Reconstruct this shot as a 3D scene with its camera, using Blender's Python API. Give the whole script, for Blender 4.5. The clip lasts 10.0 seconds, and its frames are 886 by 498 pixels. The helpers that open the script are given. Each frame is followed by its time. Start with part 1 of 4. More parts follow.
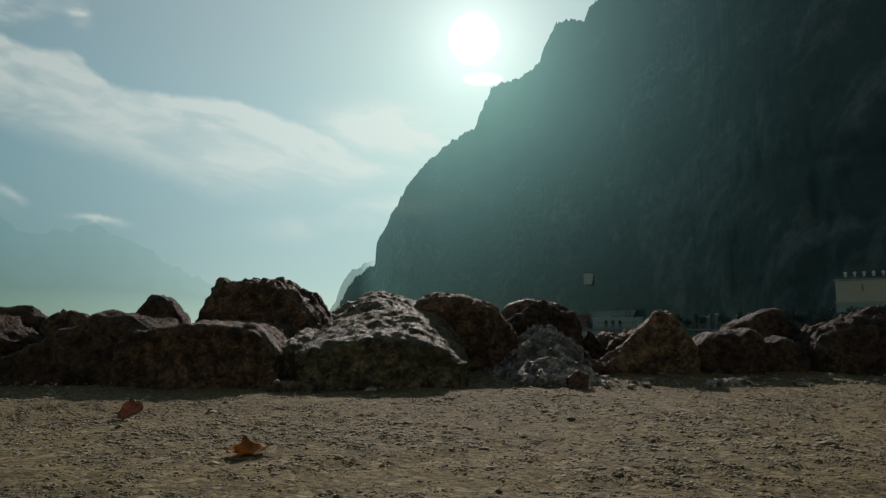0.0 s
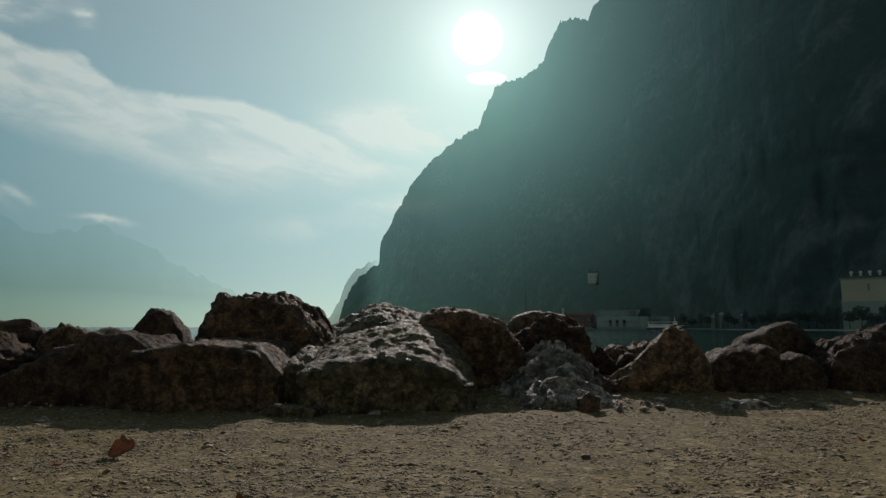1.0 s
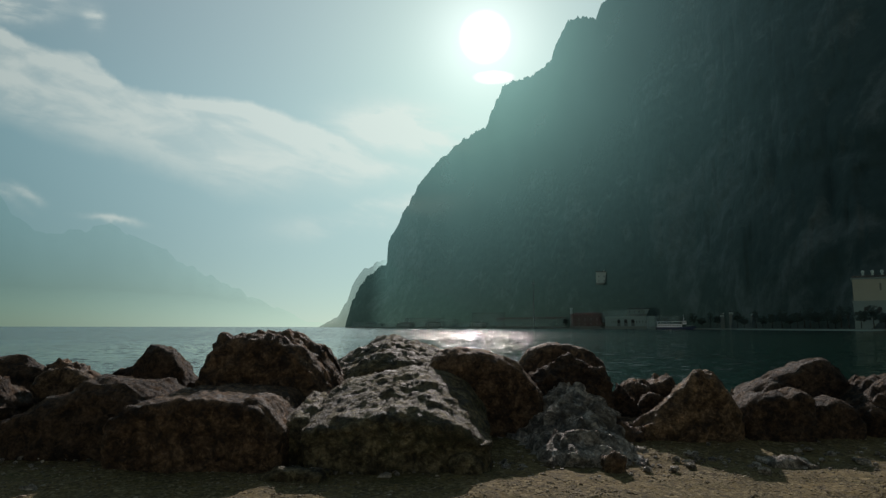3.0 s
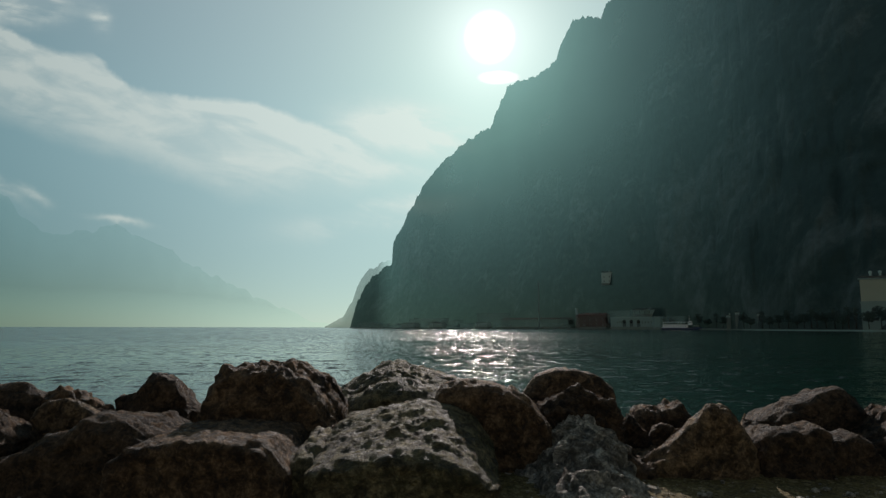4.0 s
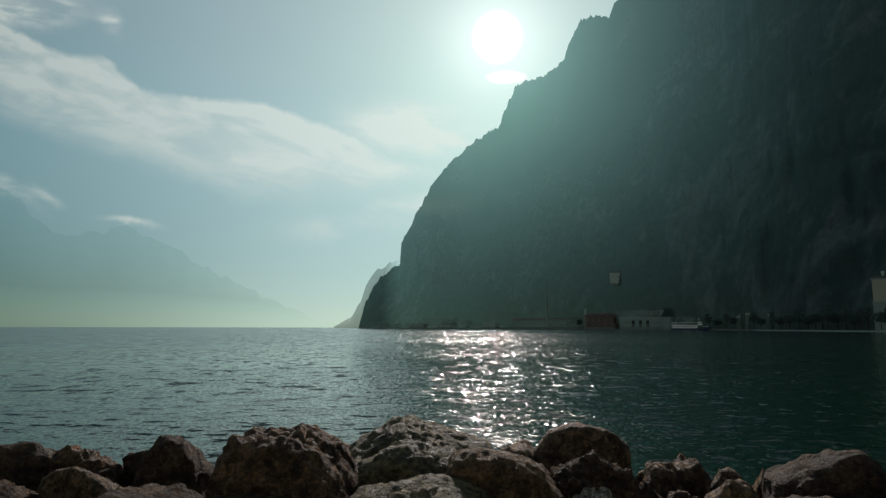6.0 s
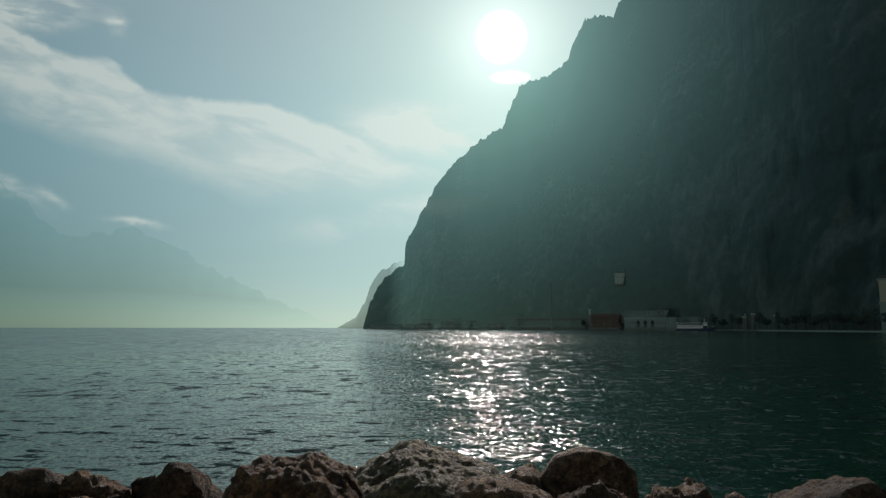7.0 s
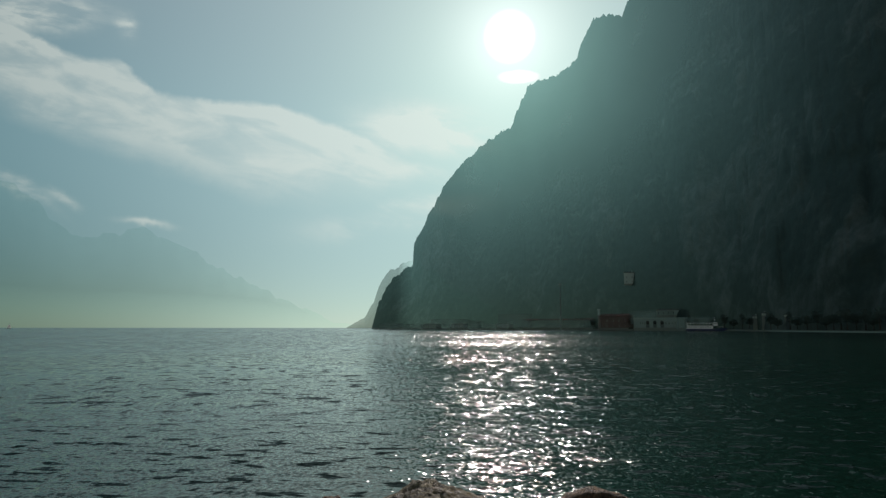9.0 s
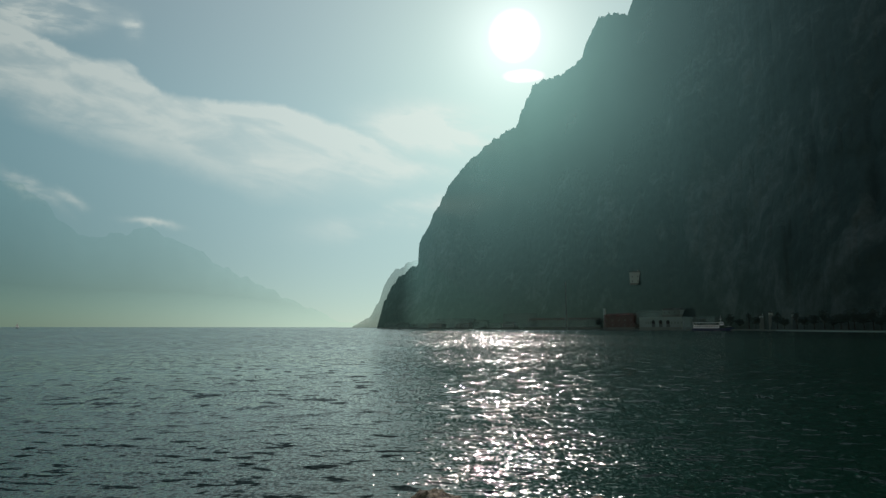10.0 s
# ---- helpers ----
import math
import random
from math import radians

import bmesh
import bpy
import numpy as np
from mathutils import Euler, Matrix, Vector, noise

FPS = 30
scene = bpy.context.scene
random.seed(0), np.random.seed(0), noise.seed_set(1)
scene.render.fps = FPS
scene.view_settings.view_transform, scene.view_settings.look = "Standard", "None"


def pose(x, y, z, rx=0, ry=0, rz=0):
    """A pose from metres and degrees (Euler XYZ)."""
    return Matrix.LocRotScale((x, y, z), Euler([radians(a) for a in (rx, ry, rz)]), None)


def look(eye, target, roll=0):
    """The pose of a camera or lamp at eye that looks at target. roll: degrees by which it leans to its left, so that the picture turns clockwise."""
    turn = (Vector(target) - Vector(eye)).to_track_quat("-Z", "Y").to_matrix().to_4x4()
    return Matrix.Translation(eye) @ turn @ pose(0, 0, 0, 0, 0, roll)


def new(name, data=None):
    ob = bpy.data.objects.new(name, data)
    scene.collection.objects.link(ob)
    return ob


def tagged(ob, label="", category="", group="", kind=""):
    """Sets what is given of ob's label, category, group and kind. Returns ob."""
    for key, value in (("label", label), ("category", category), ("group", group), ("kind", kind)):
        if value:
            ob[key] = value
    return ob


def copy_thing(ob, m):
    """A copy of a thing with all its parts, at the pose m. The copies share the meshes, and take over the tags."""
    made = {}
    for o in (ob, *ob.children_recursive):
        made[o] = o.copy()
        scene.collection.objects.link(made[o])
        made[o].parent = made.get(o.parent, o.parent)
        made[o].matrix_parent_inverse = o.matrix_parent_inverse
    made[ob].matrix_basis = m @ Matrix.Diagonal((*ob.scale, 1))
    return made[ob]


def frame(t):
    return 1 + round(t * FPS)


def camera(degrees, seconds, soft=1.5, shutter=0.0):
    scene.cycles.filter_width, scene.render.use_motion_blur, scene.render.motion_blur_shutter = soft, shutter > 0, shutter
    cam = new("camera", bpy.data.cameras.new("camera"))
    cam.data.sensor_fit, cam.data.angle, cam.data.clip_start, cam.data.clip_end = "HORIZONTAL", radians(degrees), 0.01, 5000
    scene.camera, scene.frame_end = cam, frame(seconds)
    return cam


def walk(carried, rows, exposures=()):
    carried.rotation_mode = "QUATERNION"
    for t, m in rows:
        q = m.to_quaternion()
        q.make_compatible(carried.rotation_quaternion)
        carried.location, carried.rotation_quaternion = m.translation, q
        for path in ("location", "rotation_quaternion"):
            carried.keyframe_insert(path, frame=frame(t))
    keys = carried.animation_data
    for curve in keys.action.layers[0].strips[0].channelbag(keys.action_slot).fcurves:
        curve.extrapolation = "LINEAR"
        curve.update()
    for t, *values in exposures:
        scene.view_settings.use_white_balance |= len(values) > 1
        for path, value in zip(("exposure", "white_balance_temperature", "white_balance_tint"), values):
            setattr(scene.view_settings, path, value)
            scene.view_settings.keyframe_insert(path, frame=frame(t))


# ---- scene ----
cam = camera(72.9, 10.0, soft=1.35)
PATH = [
    (0.0, (0.127, 0.137, 0.241), (0.059, 2.118, 0.503), 0.1),
    (0.5, (0.119, 0.183, 0.291), (0.046, 2.164, 0.552), 0.1),
    (1.0, (0.113, 0.229, 0.348), (0.032, 2.211, 0.608), 0.1),
    (1.5, (0.103, 0.272, 0.403), (0.017, 2.253, 0.663), 0.1),
    (2.0, (0.094, 0.315, 0.463), (0.001, 2.296, 0.723), 0.1),
    (2.5, (0.083, 0.358, 0.53), (-0.016, 2.339, 0.788), 0.1),
    (4.0, (0.063, 0.449, 0.792), (-0.06, 2.428, 1.051), 0.1),
    (4.5, (0.056, 0.467, 0.904), (-0.073, 2.446, 1.164), 0.1),
    (5.0, (0.048, 0.477, 1.014), (-0.088, 2.455, 1.273), 0.1),
    (5.5, (0.044, 0.479, 1.111), (-0.099, 2.457, 1.37), 0.1),
    (7.0, (0.027, 0.441, 1.385), (-0.137, 2.417, 1.645), 0.05),
    (7.5, (0.021, 0.413, 1.478), (-0.151, 2.388, 1.739), 0.05),
    (8.0, (0.018, 0.375, 1.562), (-0.162, 2.349, 1.823), 0.05),
    (8.5, (0.016, 0.34, 1.638), (-0.171, 2.314, 1.898), 0.05),
    (9.0, (0.014, 0.305, 1.704), (-0.178, 2.279, 1.964), 0.05),
    (9.5, (0.012, 0.27, 1.758), (-0.189, 2.243, 2.017), 0.05),
    (10.0, (0.01, 0.235, 1.8), (-0.199, 2.207, 2.058), 0.05),
]
walk(cam, [(t, look(e, g, r)) for t, e, g, r in PATH])


# ---- light and sky ----
SUN_AZ, SUN_EL = radians(1.1), radians(26.8)
SUN_DIR = Vector((math.sin(SUN_AZ) * math.cos(SUN_EL), math.cos(SUN_AZ) * math.cos(SUN_EL), math.sin(SUN_EL)))
WATER_Z = -1.3

sun_data = bpy.data.lights.new("sun", "SUN")
sun_data.energy, sun_data.angle, sun_data.color = 2.7, radians(0.6), (1.0, 0.89, 0.83)
sun = new("sun", sun_data)
sun.matrix_world = look(SUN_DIR * 50, (0, 0, 0))


class Nodes:
    """A short hand for node trees."""

    def __init__(self, tree):
        self.tree = tree
        tree.nodes.clear()

    def add(self, kind, **sets):
        n = self.tree.nodes.new(kind)
        for k, v in sets.items():
            setattr(n, k, v)
        return n

    def put(self, sock, v):
        if isinstance(v, bpy.types.NodeSocket):
            self.tree.links.new(v, sock)
        else:
            sock.default_value = v

    def math(self, op, a, b=0.0, c=0.0, clamp=False):
        n = self.add("ShaderNodeMath", operation=op, use_clamp=clamp)
        for i, v in enumerate((a, b, c)):
            self.put(n.inputs[i], v)
        return n.outputs[0]

    def vec(self, op, a, b=(0, 0, 0)):
        n = self.add("ShaderNodeVectorMath", operation=op)
        self.put(n.inputs[0], a)
        if op == "SCALE":
            self.put(n.inputs["Scale"], b)
        else:
            self.put(n.inputs[1], b)
        return n.outputs["Value"] if op in ("DOT_PRODUCT", "LENGTH") else n.outputs[0]

    def xyz(self, v):
        n = self.add("ShaderNodeSeparateXYZ")
        self.put(n.inputs[0], v)
        return n.outputs

    def join(self, x, y, z):
        n = self.add("ShaderNodeCombineXYZ")
        for i, v in enumerate((x, y, z)):
            self.put(n.inputs[i], v)
        return n.outputs[0]

    def noise(self, v, scale, detail=4.0, rough=0.55, distort=0.0):
        n = self.add("ShaderNodeTexNoise")
        self.put(n.inputs["Vector"], v)
        for k, x in (("Scale", scale), ("Detail", detail), ("Roughness", rough), ("Distortion", distort)):
            n.inputs[k].default_value = x
        return n.outputs["Fac"]

    def cells(self, v, scale, feature="F1"):
        n = self.add("ShaderNodeTexVoronoi", feature=feature)
        self.put(n.inputs["Vector"], v)
        n.inputs["Scale"].default_value = scale
        return n.outputs

    def step(self, v, lo, hi, a=0.0, b=1.0):
        n = self.add("ShaderNodeMapRange", interpolation_type="SMOOTHSTEP")
        for i, x in enumerate((v, lo, hi, a, b)):
            self.put(n.inputs[i], x)
        return n.outputs[0]

    def mix(self, f, a, b, kind="MIX"):
        n = self.add("ShaderNodeMix", data_type="RGBA", blend_type=kind)
        self.put(n.inputs[0], f)
        for s, v in ((n.inputs[6], a), (n.inputs[7], b)):
            self.put(s, (*v, 1.0) if isinstance(v, tuple) and len(v) == 3 else v)
        return n.outputs[2]

    def bump(self, height, strength, distance, normal=None):
        n = self.add("ShaderNodeBump")
        n.inputs["Strength"].default_value, n.inputs["Distance"].default_value = strength, distance
        self.put(n.inputs["Height"], height)
        if normal is not None:
            self.put(n.inputs["Normal"], normal)
        return n.outputs[0]


world = bpy.data.worlds.new("world")
scene.world = world
world.use_nodes = True
w = Nodes(world.node_tree)
way = w.add("ShaderNodeTexCoord").outputs["Generated"]
dx, dy, dz = w.xyz(way)
sky = w.add("ShaderNodeTexSky", sky_type="NISHITA", sun_disc=False)
sky.sun_elevation, sky.sun_rotation = SUN_EL, SUN_AZ
sky.air_density, sky.dust_density, sky.ozone_density, sky.altitude = 1.0, 0.35, 1.0, 70
STRENGTH = 0.05
K = 1.0 / STRENGTH
ahead_f = w.step(dy, -0.35, 0.15)
tint = w.mix(w.step(dz, 0.0, 0.35), w.mix(ahead_f, (1.55, 1.24, 0.92), (0.19, 0.37, 0.42)), w.mix(ahead_f, (1.55, 1.24, 0.92), (0.57, 0.975, 0.79)))
air = w.mix(1.0, sky.outputs[0], tint, "MULTIPLY")
# the bright haze round the sun
near = w.math("MAXIMUM", w.vec("DOT_PRODUCT", way, tuple(SUN_DIR)), 0.0)
halo = w.math("MULTIPLY", w.math("POWER", near, 4.0), 0.33 * K)
close = w.math("MULTIPLY", w.math("POWER", near, 60.0), 0.07 * K)
glow = w.math("MULTIPLY", w.math("POWER", near, 320.0), 0.30 * K)
disc = w.math("MULTIPLY", w.step(near, math.cos(radians(2.5)), math.cos(radians(0.8))), 1.0 * K)
haze_light = w.vec("ADD", w.vec("SCALE", (0.94, 0.955, 0.95), halo), w.vec("SCALE", (1.05, 0.95, 1.02), close))
air = w.mix(1.0, air, haze_light, "ADD")
# the pale mist over the lake
low = w.math("POWER", w.math("SUBTRACT", 1.0, w.math("ABSOLUTE", dz), clamp=True), 7.0)
bay = w.math("POWER", w.math("MAXIMUM", w.vec("DOT_PRODUCT", way, (-0.22, 0.975, 0.0)), 0.0), 20.0)
mist = w.vec("SCALE", (0.195 * K, 0.245 * K, 0.248 * K), w.math("MULTIPLY", low, bay))
air = w.mix(1.0, air, mist, "ADD")
# clouds, laid out over the half of the sky ahead
ahead = w.math("MAXIMUM", dy, 0.08)
p, q = w.math("DIVIDE", dx, ahead), w.math("DIVIDE", dz, ahead)
flat = w.join(p, q, 0.0)
warp = w.math("SUBTRACT", w.noise(flat, 5.0, 5.0, 0.6), 0.5)
warp2 = w.math("SUBTRACT", w.noise(w.vec("ADD", flat, (7.3, 2.1, 0.4)), 5.0, 5.0, 0.6), 0.5)
pw = w.math("ADD", p, w.math("MULTIPLY", warp, 0.10))
qw = w.math("ADD", q, w.math("MULTIPLY", warp2, 0.08))
# centre p, q, half length, half height, lean in degrees, weight
CLOUDS = [(-0.135, 0.345, 0.085, 0.034, -6, 3.0), (-0.17, 0.190, 0.12, 0.020, 8, 1.1),
          (-0.88, 0.60, 0.09, 0.032, -5, 2.2), (-0.88, 0.255, 0.06, 0.010, -32, 1.0), (-0.80, 0.232, 0.03, 0.008, -25, 0.7), (-0.63, 0.180, 0.035, 0.006, -8, 0.9),
          (-0.70, 0.558, 0.020, 0.014, -40, 1.2), (-0.15, 0.262, 0.10, 0.014, -10, 0.6)]
cover = 0.0
for cp, cq, long, high, lean, weight in CLOUDS:
    c, s = math.cos(radians(lean)), math.sin(radians(lean))
    u, v = w.math("SUBTRACT", pw, cp), w.math("SUBTRACT", qw, cq)
    a = w.math("ADD", w.math("MULTIPLY", u, c / long), w.math("MULTIPLY", v, s / long))
    b = w.math("ADD", w.math("MULTIPLY", u, -s / high), w.math("MULTIPLY", v, c / high))
    r2 = w.math("ADD", w.math("MULTIPLY", a, a), w.math("MULTIPLY", b, b))
    blob = w.math("MULTIPLY", w.math("EXPONENT", w.math("MULTIPLY", r2, -0.9)), weight)
    cover = w.math("ADD", cover, blob)
c, s = math.cos(radians(-15)), math.sin(radians(-15))
band = w.join(w.math("ADD", w.math("MULTIPLY", p, c * 2.4), w.math("MULTIPLY", q, s * 2.4)),
              w.math("ADD", w.math("MULTIPLY", p, -s * 7.5), w.math("MULTIPLY", q, c * 7.5)), 0.0)
streak = w.noise(band, 1.5, 6.0, 0.55, 0.5)
wisp = w.noise(w.vec("ADD", band, (3.7, 9.1, 0.0)), 3.2, 6.0, 0.55, 0.6)
torn = w.math("ADD", w.math("MULTIPLY", streak, 0.62), w.math("MULTIPLY", wisp, 0.38))


def edge(stops):
    """A height over the run of the sky from left to right, from stops of run and height."""
    ramp = w.add("ShaderNodeValToRGB")
    e = ramp.color_ramp.elements
    for k, (at_p, h) in enumerate(stops):
        el = e[k] if k < 2 else e.new(at_p)
        el.position, el.color = at_p, (h, h, h, 1)
    w.put(ramp.inputs[0], w.math("DIVIDE", w.math("ADD", pw, 1.15), 1.1))
    return w.math("MULTIPLY", ramp.outputs[0], 0.7)


# the long bank of cloud: a firm upper edge, a ragged lower one
over = edge([(0.065, 0.900), (0.227, 0.801), (0.333, 0.721), (0.403, 0.709), (0.475, 0.617), (0.582, 0.577), (0.676, 0.567), (0.789, 0.513), (0.854, 0.443), (0.944, 0.369)])
under = edge([(0.085, 0.641), (0.244, 0.544), (0.345, 0.480), (0.445, 0.429), (0.542, 0.390), (0.637, 0.321), (0.747, 0.297), (0.865, 0.316), (0.945, 0.321)])
qe = w.math("ADD", q, w.math("MULTIPLY", warp2, 0.05))
firm = w.step(w.math("SUBTRACT", over, qe), -0.004, 0.014)
ragged = w.step(w.math("SUBTRACT", qe, under), -0.02, 0.07)
bank = w.math("MULTIPLY", firm, ragged)
bank = w.math("MULTIPLY", bank, w.step(p, -0.05, -0.28))
bank = w.math("MULTIPLY", bank, w.step(torn, 0.38, 0.60, 0.42, 1.1))
rim = w.math("MULTIPLY", bank, w.step(w.math("SUBTRACT", over, qe), 0.07, 0.0, 0.0, 0.35))
cover = w.math("MULTIPLY", cover, w.step(torn, 0.40, 0.58, 0.15, 1.1))
cover = w.math("ADD", w.math("ADD", cover, bank), rim)
cover = w.math("MULTIPLY", cover, w.step(dy, 0.05, 0.3), clamp=True)
cover = w.math("MULTIPLY", cover, 0.60)
cloud_light = w.math("ADD", 0.48 * K, w.math("MULTIPLY", halo, 1.05))
cloud_col = w.vec("SCALE", (0.99, 1.065, 0.985), cloud_light)
air = w.mix(cover, air, cloud_col)
# the small bright cloud under the sun
u = w.math("DIVIDE", w.math("SUBTRACT", w.math("ADD", p, w.math("MULTIPLY", warp, 0.03)), 0.033), 0.034)
v = w.math("DIVIDE", w.math("SUBTRACT", w.math("ADD", q, w.math("MULTIPLY", warp2, 0.02)), 0.433), 0.0115)
spot = w.step(w.math("ADD", w.math("MULTIPLY", u, u), w.math("MULTIPLY", v, v)), 1.5, 0.5)
air = w.mix(w.math("MULTIPLY", spot, 0.8), air, (1.05 * K, 0.93 * K, 0.97 * K))
glow_col = w.vec("SCALE", (1.0, 0.97, 0.99), w.math("ADD", glow, disc))
air = w.mix(1.0, air, glow_col, "ADD")
back = w.add("ShaderNodeBackground")
w.put(back.inputs[0], air)
back.inputs[1].default_value = STRENGTH
w.put(w.add("ShaderNodeOutputWorld").inputs[0], back.outputs[0])


# ---- materials ----
def material(name):
    m = bpy.data.materials.new(name)
    m.use_nodes = True
    n = Nodes(m.node_tree)
    bsdf = n.add("ShaderNodeBsdfPrincipled")
    out = n.add("ShaderNodeOutputMaterial")
    n.put(out.inputs[0], bsdf.outputs[0])
    return m, n, bsdf, out


def plain(name, colour, rough=0.7, metal=0.0, grain=3.0, vary=0.25, relief=0.02, air=0.0):
    """A painted, plastered or timber surface with stains and grain. air: the share made transparent to imitate haze."""
    m, n, b, out = material(name)
    at = n.add("ShaderNodeTexCoord").outputs["Object"]
    big, fine = n.noise(at, grain * 0.2, 4), n.noise(at, grain * 3, 5, 0.65)
    dark = tuple(c * (1 - vary) for c in colour)
    light = tuple(min(1.0, c * (1 + vary)) for c in colour)
    n.put(b.inputs["Base Color"], n.mix(n.math("MULTIPLY", n.math("ADD", big, fine), 0.5), dark, light))
    n.put(b.inputs["Roughness"], n.step(fine, 0.2, 0.8, rough * 0.85, min(1.0, rough * 1.15)))
    b.inputs["Metallic"].default_value = metal
    n.put(b.inputs["Normal"], n.bump(fine, 0.4, relief))
    # haze imitated by letting what stands behind show through
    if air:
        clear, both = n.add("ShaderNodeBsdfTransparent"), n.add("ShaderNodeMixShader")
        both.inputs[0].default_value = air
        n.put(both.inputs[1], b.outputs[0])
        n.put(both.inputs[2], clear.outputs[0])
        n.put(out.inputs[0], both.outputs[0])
    return m


def stone(name, dark, light, stain, seam=0.0, rough=0.72, relief=0.03, moss=0.0):
    """Weathered limestone: broad stains, grain, pale mineral flecks, pits."""
    m, n, b, out = material(name)
    at = n.add("ShaderNodeTexCoord").outputs["Object"]
    shift = n.vec("SCALE", (31.0, 17.0, 23.0), n.add("ShaderNodeObjectInfo").outputs["Random"])
    at = n.vec("ADD", at, shift)
    broad, mid, fine = n.noise(at, 2.6, 5, 0.6, 0.6), n.noise(at, 14.0, 8, 0.75, 0.4), n.noise(at, 65.0, 5, 0.7)
    patch = n.noise(n.vec("MULTIPLY", at, (1.0, 1.0, 1.8)), 8.0, 7, 0.72, 0.9)
    both = n.math("ADD", n.math("MULTIPLY", broad, 0.3), n.math("ADD", n.math("MULTIPLY", patch, 0.4), n.math("MULTIPLY", mid, 0.3)))
    dark, light = tuple(c * 0.55 for c in dark), tuple(c * 1.2 for c in light)
    col = n.mix(n.step(both, 0.42, 0.58), dark, light)
    streak = n.noise(n.vec("MULTIPLY", at, (9.0, 9.0, 1.6)), 1.3, 5, 0.65)
    col = n.mix(n.step(streak, 0.52, 0.68, 0.0, 0.45), col, stain)
    col = n.mix(n.step(mid, 0.54, 0.72, 0.0, 0.55), col, stain)
    col = n.mix(n.step(n.noise(at, 21.0, 4, 0.7, 1.2), 0.56, 0.70, 0.0, 0.5), col, tuple(min(1, c * 1.7) for c in light))
    col = n.mix(n.step(fine, 0.25, 0.75, 0.55, 0.0), col, tuple(c * 0.35 for c in dark))
    for grey, lo, hi in ((n.step(mid, 0.38, 0.62), 0.55, 1.5), (n.step(n.noise(at, 38.0, 5, 0.7, 0.4), 0.36, 0.64), 0.72, 1.3)):
        tone = n.math("ADD", lo, n.math("MULTIPLY", grey, hi - lo))
        col = n.vec("SCALE", col, tone)
    if seam:
        veins = n.cells(n.vec("ADD", at, n.vec("SCALE", n.join(mid, broad, mid), 0.35)), 7.0, "DISTANCE_TO_EDGE")[0]
        col = n.mix(n.step(veins, 0.0, 0.06, seam, 0.0), col, (0.05, 0.045, 0.04))
    if moss:
        tufts = n.math("ADD", n.math("MULTIPLY", n.noise(at, 4.5, 5, 0.65, 0.5), 0.6), n.math("MULTIPLY", n.noise(at, 33.0, 4, 0.7), 0.4))
        col = n.mix(n.step(tufts, 0.50, 0.60, 0.0, moss), col, (0.075, 0.085, 0.035))
    n.put(b.inputs["Base Color"], col)
    n.put(b.inputs["Roughness"], n.step(mid, 0.3, 0.7, rough - 0.14, rough + 0.18))
    b.inputs["Specular IOR Level"].default_value = 0.3
    pits = n.cells(at, 38.0)[0]
    crack = n.step(n.cells(n.vec("ADD", at, n.vec("SCALE", n.join(mid, broad, fine), 0.12)), 14.0, "DISTANCE_TO_EDGE")[0], 0.0, 0.05)
    height = n.math("ADD", n.math("MULTIPLY", fine, 0.7), n.math("ADD", n.math("MULTIPLY", mid, 1.4), n.math("ADD", n.math("MULTIPLY", pits, 0.5), n.math("MULTIPLY", crack, 0.25))))
    n.put(b.inputs["Normal"], n.bump(height, 1.0, relief * 0.7))
    return m


